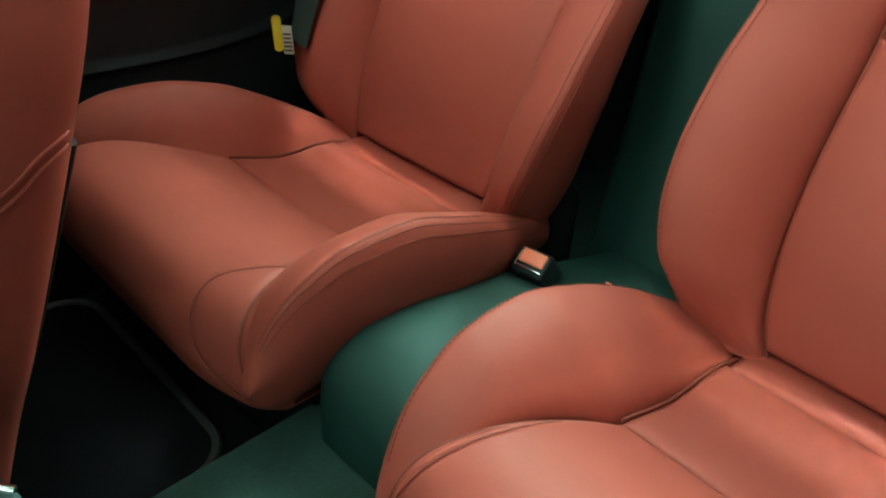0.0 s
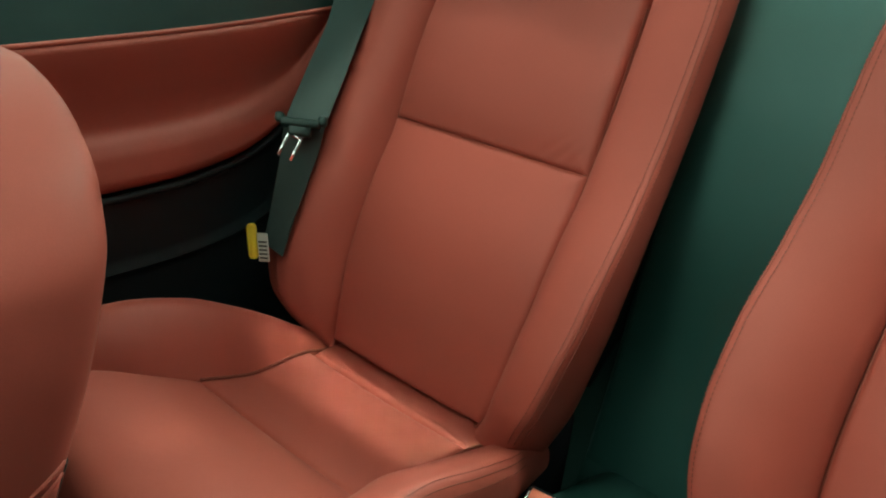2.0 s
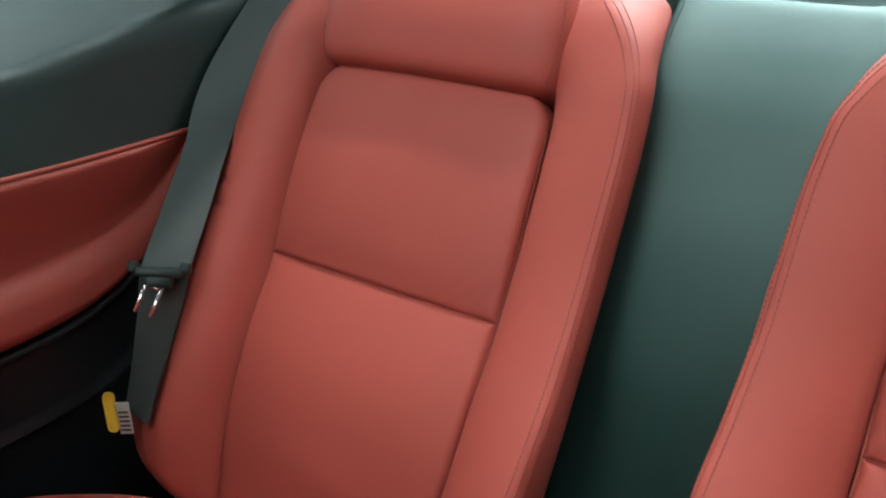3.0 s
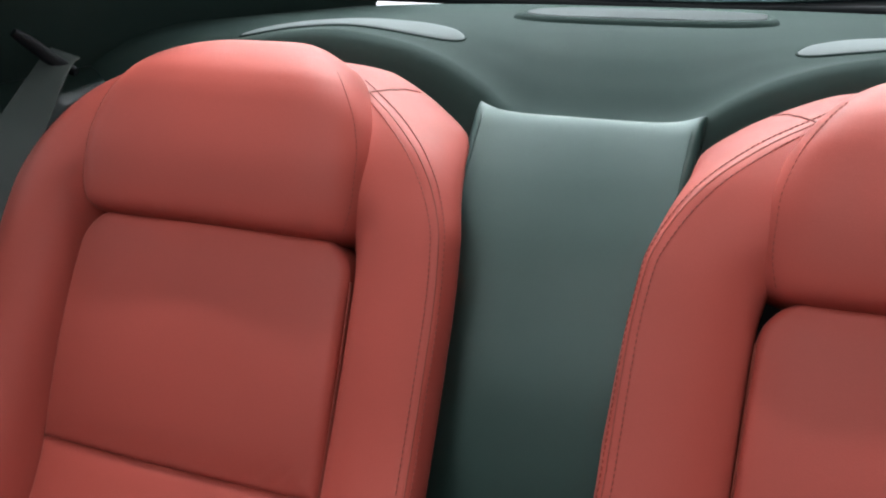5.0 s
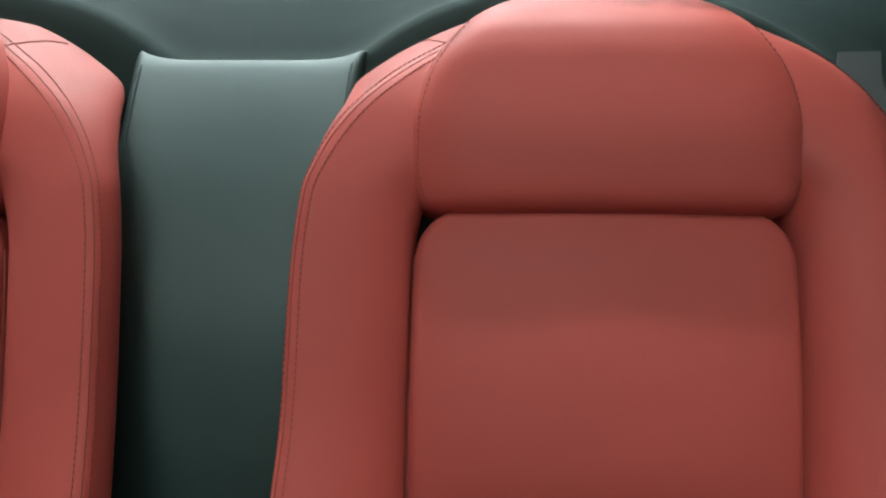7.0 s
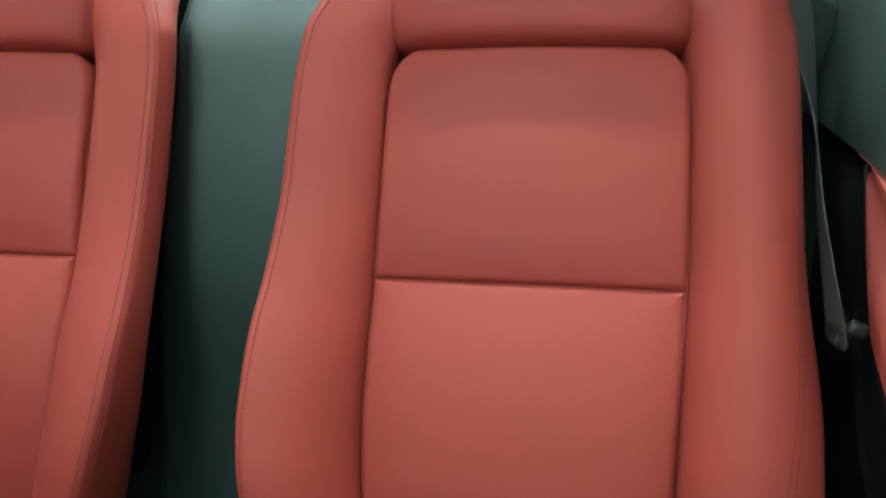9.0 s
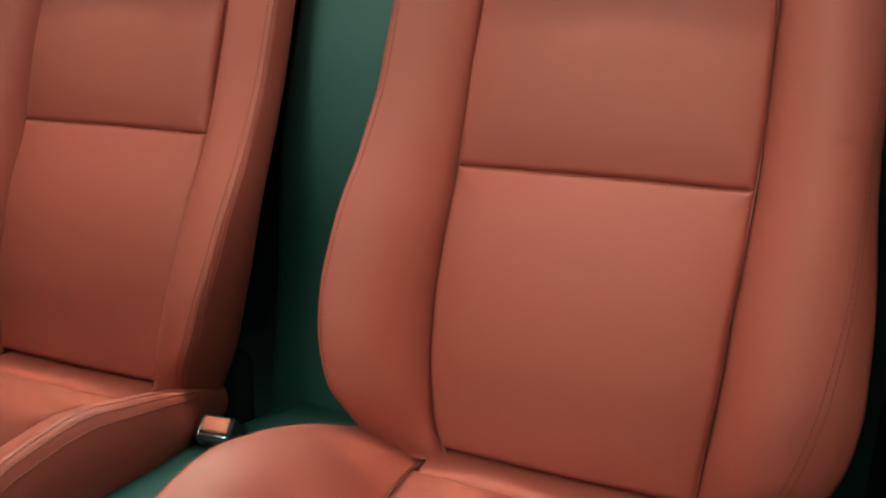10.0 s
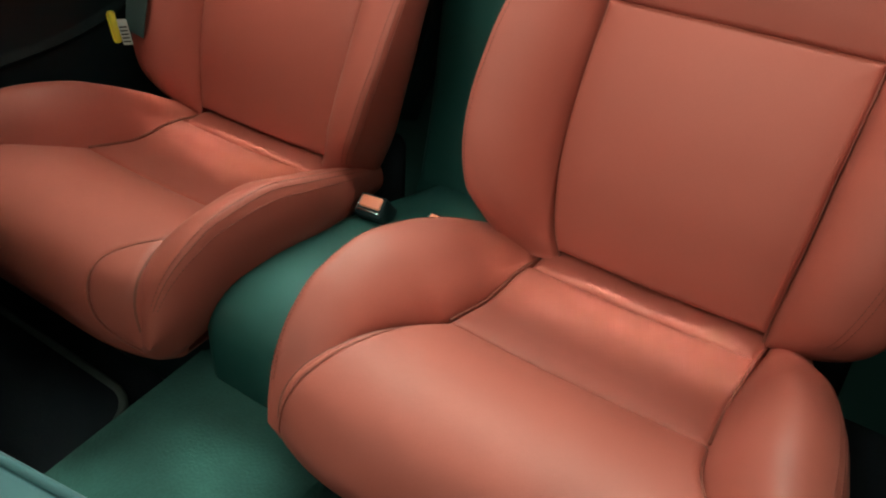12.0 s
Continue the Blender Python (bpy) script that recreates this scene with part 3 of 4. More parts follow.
    # seam of the corner patch by the inner bolster
    patch = np.array([(0.116, -0.272, 0.344), (0.134, -0.302, 0.345), (0.150, -0.330, 0.338), (0.152, -0.350, 0.320), (0.138, -0.362, 0.292), (0.112, -0.356, 0.268), (0.084, -0.344, 0.252)])
    tight = np.array([(0.134, -0.232, 0.333), (0.130, -0.268, 0.343), (0.123, -0.300, 0.343), (0.115, -0.328, 0.334), (0.106, -0.344, 0.308), (0.097, -0.350, 0.276), (0.085, -0.344, 0.254)])
    patch = patch * wide + tight * (1 - wide)
    seam = snap(spline(patch, np.linspace(0, 6, 90)), Q)
    dist = np.min(np.linalg.norm(Q[:, :, None] - seam[None, None], axis=3), axis=2)
    n3 = np.concatenate([np.zeros((len(t), 1)), nrm], 1)[:, None]
    Q = Q - n3 * (0.0026 * np.exp(-(dist / 0.0017) ** 2))[:, :, None]
    back = np.stack([Q[0], Q[0] + np.array([0, 0.0, -0.05])])
    under = np.stack([Q[-1], Q[-1] + np.array([0, 0.05, 0.004])])
    deep = np.interp(t, [0, 6, 8, 11], [0.05, 0.04, 0.025, 0.02])[:, None]
    panel = P("front_cushion_panel", join(grid(Q), grid(back), grid(under), grid(np.stack([Q[:, 0], Q[:, 0] - n3[:, 0] * deep])), grid(np.stack([Q[:, -1], Q[:, -1] - n3[:, 0] * deep]))), RED, seat)
    # dark tubes along the sewn creases, shade painted in where padding meets
    ys = np.linspace(-0.005, -0.174, 40)
    for edge, dx in ((IN_IN, 0.0012), (OUT_IN, -0.0012)):
        P("crease_seam", tube(np.array([(float(edge(-y)) + dx, y, float(zc(-y)) - 0.002) for y in ys]), 0.0017, 6), RED_DARK, panel)
    for col in (3, -4):
        P("crease_seam", tube(Q[6:int(len(t) * 0.72):3, col] + n3[6:int(len(t) * 0.72):3, 0] * 0.0002, 0.0014, 6), RED_DARK, panel)
    P("patch_seam", tube(seam[:-3] - np.array([0, 0, 0.0006]), 0.0006, 6), RED_DARK, panel)
    xs = np.linspace(0.150, 0.404, 40)
    P("cross_seam", tube(np.array([(x, -0.178, 0.3095 - 0.003 * (1 - ((x - 0.277) / 0.13) ** 2)) for x in xs]), 0.0012, 6), RED_DARK, panel)
    # near-black block added under the backrest to keep the shaded gap dark
    P("back_base", box(0.12, 0.47, 0.06, 0.12, 0.10, 0.315, 0.02), PILE, seat)
    P("seat_base", box(0.10, 0.485, -0.27, 0.02, 0.10, 0.235, 0.02), PLASTIC, seat)


rear_seat(False, "red leather rear bucket seat with stitched bolsters and integrated headrest")
rear_seat(True, "red leather rear bucket seat beside the belt with yellow tag")

# ---- cabin ----
def level(y, z0, y0):
    """The height in the cabin frame of a level floor that passes z0 at y0."""
    return z0 + math.tan(radians(6)) * (y - y0)


# floor carpet
ys, xs = np.linspace(-1.4, 0.15, 24), np.linspace(-0.62, 0.62, 24)
F = np.array([[(x, y, level(y, 0.088, -0.32)) for x in xs] for y in ys])
tagged(part("floor", join(grid(F), grid(F - np.array([0, 0, 0.03]))), PILE), "black carpet of the footwells", "floor", kind="structure")

# tunnel under carpet
tx = [(-0.155, 0.08), (-0.128, 0.10), (-0.122, 0.15), (-0.116, 0.186), (-0.108, 0.195), (-0.09, 0.197), (0.09, 0.197), (0.108, 0.195), (0.116, 0.186), (0.122, 0.15), (0.128, 0.10), (0.155, 0.08)]
tun = np.stack([np.array([(x + (0.18 * (y + 0.274) * -0.10 if x < 0 else 0), y, level(y, z, -0.27)) for x, z in spline(tx, np.linspace(0, 11, 60))]) for y in np.linspace(-0.95, -0.20, 30)])
tagged(part("centre_tunnel", grid(tun), CARPET), "dark green-grey carpeted transmission tunnel", "tunnel", kind="structure")

# floor mat with bound edge
mat = thing("floor_mat", (-0.37, -0.5, 0.10), "black carpet floor mat with a light bound edge", "floor mat")
c0, c1, d0, d1, rr = -0.55, -0.185, -0.90, -0.303, 0.05
ring = []
for cx, cy, a0 in ((c1 - rr, d1 - rr, 0), (c0 + rr, d1 - rr, 90), (c0 + rr, d0 + rr, 180), (c1 - rr, d0 + rr, 270)):
    ring += [(cx + rr * math.cos(radians(a0 + a)), cy + rr * math.sin(radians(a0 + a))) for a in range(0, 91, 9)]
ring = np.array(ring)
lay = lambda dz, k=1.0: np.array([(c0 * 0.5 + c1 * 0.5 + (x - (c0 + c1) / 2) * k, (d0 + d1) / 2 + (y - (d0 + d1) / 2) * k, level(y, 0.088, -0.32) + dz) for x, y in ring])
part("carpet_face", grid(np.stack([lay(0.001), lay(0.009), lay(0.010, 0.98)]), wrap=True), PILE, mat)
loop = lay(0.009)
part("binding", tube(np.vstack([loop, loop[:1]]), 0.0055), BIND, mat, "light grey edge binding")

# centre strip between the backrests
CEN = spline([(-0.07, -0.150), (0.10, -0.115), (0.25, -0.062), (0.36, -0.040), (0.43, -0.038), (0.49, -0.048), (0.545, -0.068), (0.590, -0.090), (0.609, -0.103), (0.611, -0.113), (0.600, -0.126)], np.concatenate([np.linspace(0, 6, 60)[:-1], np.linspace(6, 10, 40)]))
CEN_W = pchip([-0.07, 0.1, 0.25, 0.40, 0.47, 0.53, 0.58, 0.616], [0.118, 0.112, 0.101, 0.090, 0.086, 0.086, 0.088, 0.090])


def strip(v, f, k):
    """One row of the divider, whose top corners stand up as small ears."""
    lean = 0.009 * float(np.clip((v - 0.42) / 0.1, 0, 1))
    w = float(CEN_W(v)) + lean
    s = edge_spaced(61, 2.0)
    lift = 0.011 * np.abs(s) ** 6 * np.clip((k - 0.58) / 0.14, 0, 1)
    front = np.c_[0.002 - lean + s * w, v + lift, f + roll((1 - np.abs(s)) * w, 0.010, 0.012)]
    return np.vstack([front, [(0.004 - lean + w * 0.98, min(v, 0.59), -0.140), (0.004 - lean - w * 0.98, min(v, 0.59), -0.140)]])


rings = np.stack([on_back(*strip(v, f, i / (len(CEN) - 1)).T) for i, (v, f) in enumerate(CEN)])
cen = thing("centre_divider", (0, 0.0, 0.28), "black leather padded divider between the two rear seats", "seat panel")
part("cover", grid(rings, wrap=True), BLACK, cen)
for k in (9, 51):
    part("edge_seam", tube(rings[4:74:2, k] + np.array([0, -0.0002, 0.0001]), 0.0006, 6), BLACK, cen)

# pad between the cushions
con = thing("centre_console", (0, -0.15, 0.16), "black leather padded console between the rear cushions", "console")
cp = [(0.15, 0.245), (-0.05, 0.283), (-0.12, 0.298), (-0.18, 0.306), (-0.235, 0.304), (-0.266, 0.291), (-0.282, 0.268), (-0.286, 0.235), (-0.282, 0.15)]
cc = spline(cp, np.linspace(0, 8, 70))
s = edge_spaced(41, 2.2)
wid = 0.088
pad = np.stack([np.array([(x * wid, y + 0.02 * max(0, abs(x) - 0.7) ** 2 / 0.09 * np.clip((-0.2 - y) / 0.06, 0, 1), z + float(roll(np.array((1 - abs(x)) * wid), 0.02, 0.018))) for x in s]) for y, z in cc])
skirt = np.stack([pad, pad * np.array([1, 1, 0]) + np.array([0, 0, 0.12])])
part("padded_top", join(grid(pad), grid(np.stack([pad[:, 0], skirt[1][:, 0]])), grid(np.stack([pad[:, -1], skirt[1][:, -1]]))), BLACK, con)
for k in (6, 34):
    part("edge_seam", tube(pad[4:60:2, k] + np.array([0, 0, 0.0003]), 0.0006, 6), BLACK, con)


def buckle(x, y, z, turn):
    b = thing("belt_buckle", (x, y, z - 0.03), "black seat belt buckle with an orange-red release button", "belt buckle", "rear belt buckles")
    m = np.array((pose(0, 0, 0, 0, 0, turn) @ pose(0, 0, 0, 42, 0, 0)).to_3x3())
    move = lambda vf: ((vf[0] * 1.18 @ m.T) + np.array([x, y, z]), vf[1])
    part("housing", move(box(-0.0150, 0.0150, -0.0125, 0.0115, -0.030, 0.003, 0.003)), PLASTIC, b)
    part("button", move(box(-0.0115, 0.0115, -0.0035, 0.0090, 0.0015, 0.0055, 0.0015)), ORANGE, b, "orange-red push button")
    part("slot_frame", move(join(box(-0.0125, 0.0125, -0.0080, -0.0058, 0.0012, 0.0040, 0.0008), box(-0.0138, -0.0120, -0.008, 0.006, 0.0012, 0.0045, 0.0005))), CHROME, b, "bright metal slot edge")
    return b


buckle(-0.052, -0.048, 0.303, 8)
buckle(0.042, -0.045, 0.310, 0)


# ---- sides ----
SIDE = 0.54


def side_trim(flip):
    sx = -1 if flip else 1
    side_x = SIDE if flip else SIDE + 0.003
    P = lambda *a, **k: part(*a, **k, flip=flip)
    wall = tagged(P("wall_side", join(box(0.60, 0.64, -1.5, 0.9, -0.02, 0.64, 0.0)), PLASTIC), "black inner side wall of the cabin", "wall", kind="structure")
    # red arm panel with a rolled border
    arm = thing("arm_panel", (sx * SIDE, -0.2, 0.45), "dark red leather side armrest panel with a rolled lower edge", "side panel", "side arm panels")
    low = pchip([-0.75, -0.40, -0.22, -0.13, -0.045, 0.025, 0.068, 0.095], [0.468, 0.470, 0.474, 0.481, 0.499, 0.540, 0.606, 0.668])
    top = pchip([-0.75, -0.21, -0.07, 0.097], [0.600, 0.638, 0.651, 0.673])
    yy = np.concatenate([np.linspace(-0.48 if flip else -0.20, -0.05, 50)[:-1], np.linspace(-0.05, 0.095, 40)])
    q = np.linspace(0, 1, 60)
    bulge = pchip([0, 0.04, 0.12, 0.24, 0.34, 0.385, 0.42, 0.7, 0.93, 0.97, 1.0], [-0.010, 0.004, 0.010, 0.009, 0.002, -0.006, -0.008, 0.001, 0.011, 0.012, 0.006])
    A = np.array([[(side_x - float(bulge(k)) * min(1, (0.12 - y) / 0.12 + 0.15), y, float(low(y)) + (float(top(y)) - float(low(y))) * k) for k in q] for y in yy])
    skin = P("leather_skin", join(grid(A), grid(np.stack([A[-1], A[-1] + np.array([0.05, 0.0, 0])])), grid(np.stack([A[:, -1], A[:, -1] + np.array([0.05, 0, 0])])), grid(np.stack([A[:, 0], A[:, 0] + np.array([0.05, 0, 0])]))), RED, arm)
    P("edge_piping", tube(np.array([(side_x - 0.002, y, float(low(y)) - 0.004) for y in yy]), 0.004), PLASTIC, arm, "thin black edge piping")
    P("top_piping", tube(np.array([(side_x - 0.007, y, float(top(y)) + 0.001) for y in yy]), 0.0028), RED, arm)
    # lower black panel with a pressed line
    yb = yy if flip else np.concatenate([np.linspace(-0.62, -0.21, 30), yy])
    B = np.array([[(SIDE + 0.002 + 0.02 * k - 0.006 * math.exp(-((k - 0.20) / 0.012) ** 2), y, (float(low(y)) - 0.006) * (1 - k) + 0.05 * k) for k in np.linspace(0, 1, 90)] for y in yb])
    tagged(P("lower_side_panel", join(grid(B), grid(B + np.array([0.02, 0, 0]))), PLASTIC), "black plastic lower side panel with a pressed line", "side panel", kind="structure")
    # dark shoulder above, with a ledge below the window
    prof = [(-0.010, 0.0), (-0.002, 0.25), (0.010, 0.60), (0.020, 0.88), (0.030, 1.0), (0.046, 1.06), (0.10, 1.18), (0.16, 1.29), (0.22, 1.40)]
    pts = spline(prof, np.linspace(0, 8, 64))
    ys2 = np.linspace(-0.75, 0.55, 60)
    swell = pchip([-0.75, -0.12, -0.09, -0.013, 0.069, 0.2, 0.55], [0.070, 0.080, 0.082, 0.094, 0.109, 0.130, 0.150])
    topf = lambda y: float(top(y)) if y < 0.097 else 0.673 + 0.1 * (y - 0.097)
    C = np.array([[(SIDE + 0.003 + a, y, topf(y) + 0.002 + b * float(swell(y))) for a, b in pts] for y in ys2])
    tagged(P("shoulder_trim", join(grid(C), grid(C + np.array([0.015, 0, -0.015]))), TRIM), "dark soft-touch shoulder trim below the side window", "side trim", kind="structure")
    # rear quarter behind the arm panel
    D = np.array([[(SIDE + 0.012, y, z) for z in np.linspace(0.05, topf(y) + 0.004, 12)] for y in np.linspace(0.095, 0.55, 20)])
    tagged(P("quarter_trim", join(grid(D), grid(D + np.array([0.02, 0, 0]))), PLASTIC), "black rear quarter trim beside the seat", "side trim", kind="structure")
    # rear pillar
    ps = np.linspace(0, 1, 24)
    E = np.array([[(SIDE + 0.105 - 0.15 * a - 0.02 * b - 0.12 * max(0, b - 0.8), 0.20 + 0.62 * b - 0.16 * a, 0.80 + 0.34 * a + 0.03 * b) for a in ps] for b in np.linspace(0, 1.3, 30)])
    tagged(P("rear_pillar", join(grid(E), grid(E + np.array([0.03, 0, 0]))), SOFT), "dark grey-green rear pillar trim", "pillar", kind="structure")
    # side window
    G = np.array([[(SIDE + 0.225 - 0.24 * a, y, (0.716 + 0.19 * (y + 0.60)) * (1 - a) + 1.10 * a) for a in (0, 1)] for y in (-0.60, 0.24)])
    g = tagged(P("window_1" if flip else "window_2", join(grid(G), grid(G + np.array([0.004, 0, 0]))), GLASS), "clear fixed rear side window", "window", kind="structure")
    g.visible_shadow = False
    P("window_frame", tube(np.array([(SIDE + 0.218, y, topf(y) + 0.004 + 1.40 * float(swell(y))) for y in np.linspace(-0.75, 0.26, 30)]), 0.006), PLASTIC, g)


side_trim(True)
side_trim(False)


# ---- shelf behind the seats ----
LIP = pchip([0.0, 0.06, 0.08, 0.11, 0.15, 0.20, 0.277, 0.345, 0.40, 0.45, 0.50, 0.55, 0.64], [0.604, 0.606, 0.614, 0.636, 0.658, 0.673, 0.682, 0.676, 0.660, 0.635, 0.600, 0.56, 0.50])
sp = pchip([0.0, 0.02, 0.06, 0.11, 0.17, 0.26, 0.52], [0.0, 0.10, 0.45, 0.78, 0.94, 1.0, 1.0])
far_z = pchip([0.30, 0.42, 0.50, 0.60, 0.85, 0.95], [0.912, 0.924, 0.931, 0.940, 0.962, 0.971])


def lip(x):
    """The padded front edge of the shelf, round the seat backs."""
    v = float(LIP(abs(x)))
    return 0.333 * v + 0.118, 0.31 + 0.943 * v - 0.038


def shelf_z(x, y):
    y0, z0 = lip(x)
    k = float(sp(max(0.0, y - y0)))
    return z0 * (1 - k) + (float(far_z(y)) - 0.02 * (abs(x) / 0.62) ** 4) * k + 0.004 * math.exp(-((abs(x) - 0.27) / 0.10) ** 2) * math.exp(-((y - 0.41) / 0.06) ** 2)


rows = []
for x in np.linspace(-0.64, 0.64, 130):
    y0, z0 = lip(x)
    front = [(x, y0 - 0.016, z0 - 0.35), (x, y0 - 0.016, z0 - 0.06), (x, y0 - 0.015, z0 - 0.022), (x, y0 - 0.009, z0 - 0.007), (x, y0, z0)]
    rows.append(front + [(x, y, shelf_z(x, y)) for y in np.concatenate([y0 + np.linspace(0.008, 0.10, 14), np.linspace(y0 + 0.12, 0.935 - 0.10 * (x / 0.6) ** 2, 18)])])
S = np.array(rows)
tagged(part("parcel_shelf", join(grid(S), grid(S + np.array([0, 0.004, -0.02]))), SOFT), "dark grey-green fabric parcel shelf behind the seats", "parcel shelf", kind="structure")


def shelf_pad(flip):
    sx = -1 if flip else 1
    pad_ = thing("shelf_pad", (sx * 0.265, 0.40, shelf_z(0.26, 0.40)), "light grey oval pad set into the parcel shelf", "shelf pad", "shelf pads")
    rows = []
    for k, dz in ((1.0, -0.006), (1.0, 0.0005), (0.98, 0.002), (0.9, 0.003), (0.6, 0.004), (0.3, 0.0045), (0.02, 0.0045)):
        ring_ = []
        for a in np.linspace(0, 2 * np.pi, 48, endpoint=False):
            x, y = 0.288 + 0.132 * k * np.cos(a), 0.424 + 0.036 * k * np.sin(a) * (1 - 0.25 * np.cos(a)) + 0.10 * ((k * np.cos(a)) ** 2) * -0.15
            ring_.append((x, y, shelf_z(x, y) + dz))
        rows.append(ring_)
    part("pad_cover", grid(np.array(rows), wrap=True), PAD, pad_, flip=flip)
    rim = np.array(rows[1] + rows[1][:1])
    part("rim", tube(rim, 0.0012, 6), SOFT, pad_, flip=flip)


shelf_pad(False)
shelf_pad(True)

# loudspeaker grille on the shelf
grl = thing("speaker_grille", (-0.006, 0.6, 0.925), "grey slotted loudspeaker grille in the parcel shelf", "speaker grille")
GX, GY = -0.010, 0.630
sup = lambda k, n=3.2: [(GX + 0.140 * k * np.sign(np.cos(a)) * abs(np.cos(a)) ** (2 / n), GY + 0.085 * k * np.sign(np.sin(a)) * abs(np.sin(a)) ** (2 / n)) for a in np.linspace(0, 2 * np.pi, 72, endpoint=False)]
part("surround", grid(np.array([[(x, y, shelf_z(x, y) + dz) for x, y in sup(k)] for k, dz in ((1.09, -0.003), (1.07, 0.003), (1.03, 0.006), (1.0, 0.006), (0.97, 0.002), (0.94, 0.001))]), wrap=True), SOFT, grl)
part("recess", grid(np.array([[(x, y, shelf_z(x, y) + dz) for x, y in sup(k)] for k, dz in ((0.96, 0.001), (0.95, 0.0025), (0.02, 0.0025))]), wrap=True), PLASTIC, grl)
for i in range(19):
    y = GY - 0.078 + 0.0086 * i
    half_x = 0.137 * max(0.0, 1 - (abs(y - GY) / 0.085) ** 3.2) ** (1 / 3.2)
    xs_ = np.linspace(GX - half_x, GX + half_x, 14)
    part("slat", tube(np.array([(x, y + 0.010 * ((x - GX) / 0.137) ** 2, shelf_z(x, y) + 0.0062) for x in xs_]), 0.0019, 6), GRILLE, grl)


# ---- belts ----
def ribbon(path, across, width=0.046, thick=0.0014):
    path, across = np.asarray(path, float), np.asarray(across, float)
    across = across / np.linalg.norm(across, axis=1)[:, None]
    tan = np.gradient(path, axis=0)
    n = np.cross(tan, across)
    n /= np.linalg.norm(n, axis=1)[:, None]
    ring_ = [path + across * a * width / 2 + n * b * thick / 2 for a, b in ((-1, -1), (1, -1), (1, 1), (-1, 1))]
    return grid(np.stack(ring_, 1), wrap=True)


def belt(flip):
    sx = -1 if flip else 1
    P = lambda *a, **k: part(*a, **k, flip=flip)
    b = thing("seat_belt", (sx * 0.47, -0.06, 0.30), "grey webbing seat belt with tongue" + (" and yellow tag beside the seat" if flip else " hanging behind the seat edge"), "seat belt", "rear seat belts")
    if flip:
        way = [(0.575, 0.310, 0.880), (0.554, 0.269, 0.865), (0.538, 0.192, 0.790), (0.521, 0.120, 0.716), (0.493, 0.070, 0.660), (0.477, 0.030, 0.606), (0.465, -0.004, 0.556), (0.468, -0.010, 0.515), (0.471, -0.026, 0.450), (0.473, -0.036, 0.405)]
        acr = [(1.0, 0.14, 0.2)] * 2 + [(0.7, -0.35, 0.28), (0.45, -0.62, 0.3), (0.80, -0.35, 0.0), (0.78, -0.55, 0.0), (0.74, -0.67, 0.0), (0.85, -0.30, 0.0), (0.95, 0.05, 0.0), (0.95, 0.15, 0.0)]
    else:
        way = [(0.505, 0.320, 0.856), (0.492, 0.275, 0.830), (0.502, 0.235, 0.797), (0.513, 0.170, 0.712), (0.511, 0.100, 0.628), (0.511, 0.030, 0.557), (0.513, 0.034, 0.540)]
        acr = [(-0.9, -0.4, 0.0)] * 2 + [(-0.8, -0.6, 0.0), (-0.32, -0.95, 0.0), (-0.10, -0.99, 0.0), (0.05, -0.99, 0.0), (0.05, -0.99, 0.0)]
    t = np.linspace(0, len(way) - 1, 90)
    P("webbing", ribbon(spline(way, t), spline(acr, t)), WEB, b)
    # tongue
    m = np.array(pose(0, 0, 0, 0, 0, -42 if flip else -88).to_3x3()) @ np.array(pose(0, 0, 0, -22, 0 if flip else -4, 0).to_3x3())
    put = lambda vf: (vf[0] @ m.T + np.array([0.460, -0.015, 0.554] if flip else [0.519, 0.030, 0.550]), vf[1])
    P("tongue_grip", put(join(box(-0.022, 0.022, -0.010, 0.006, -0.003, 0.007, 0.003), box(-0.029, -0.019, -0.009, 0.005, 0.001, 0.012, 0.003), box(0.019, 0.029, -0.009, 0.005, 0.001, 0.012, 0.003), box(-0.013, 0.013, -0.008, 0.004, -0.013, 0.0, 0.003))), TRIM, b, "dark plastic belt tongue grip")
    if flip:
        lean = np.array(pose(0, 0, 0, 0, -20, 0).to_3x3())
        slant = lambda vf: put((vf[0] @ lean.T, vf[1]))
        P("tongue_plate", slant(join(box(-0.0095, -0.0055, -0.003, 0.0, -0.041, -0.010, 0.0008), box(0.0055, 0.0095, -0.003, 0.0, -0.041, -0.010, 0.0008), box(-0.0095, 0.0095, -0.003, 0.0, -0.016, -0.010, 0.0008))), CHROME, b, "polished metal tongue plate")
    guide = [(0.575, 0.243, 0.900), (0.570, 0.258, 0.890), (0.558, 0.276, 0.873), (0.536, 0.283, 0.862)]
    if not flip:
        guide = [(x - 0.01, y + 0.01, z - 0.02) for x, y, z in guide]
    P("belt_guide", tube(spline(guide, np.linspace(0, 3, 24)), 0.0075 * np.sin(np.linspace(0.35, np.pi - 0.35, 24)) ** 0.5, 10), PLASTIC, b, "black belt guide loop")
    if flip:
        place = lambda vf: (vf[0] @ np.array(pose(0, 0, 0, 4, 6, -35).to_3x3()).T + np.array([0.474, -0.058, 0.420]), vf[1])
        tag_y = P("yellow_tag", place(box(-0.001, 0.0095, -0.005, -0.0015, -0.021, 0.022, 0.004)), YELLOW, b, "yellow warning label")
        tag_w = P("white_tag", place(box(-0.0135, -0.001, -0.003, -0.0005, -0.025, 0.010, 0.0006)), WHITE, b, "white label with small dark bars")
        for i in range(5):
            P("print_bar", place(box(-0.0122, -0.0025, -0.0036, -0.0031, -0.021 + 0.005 * i, -0.019 + 0.005 * i, 0.0)), INK, tag_w)


belt(True)
belt(False)


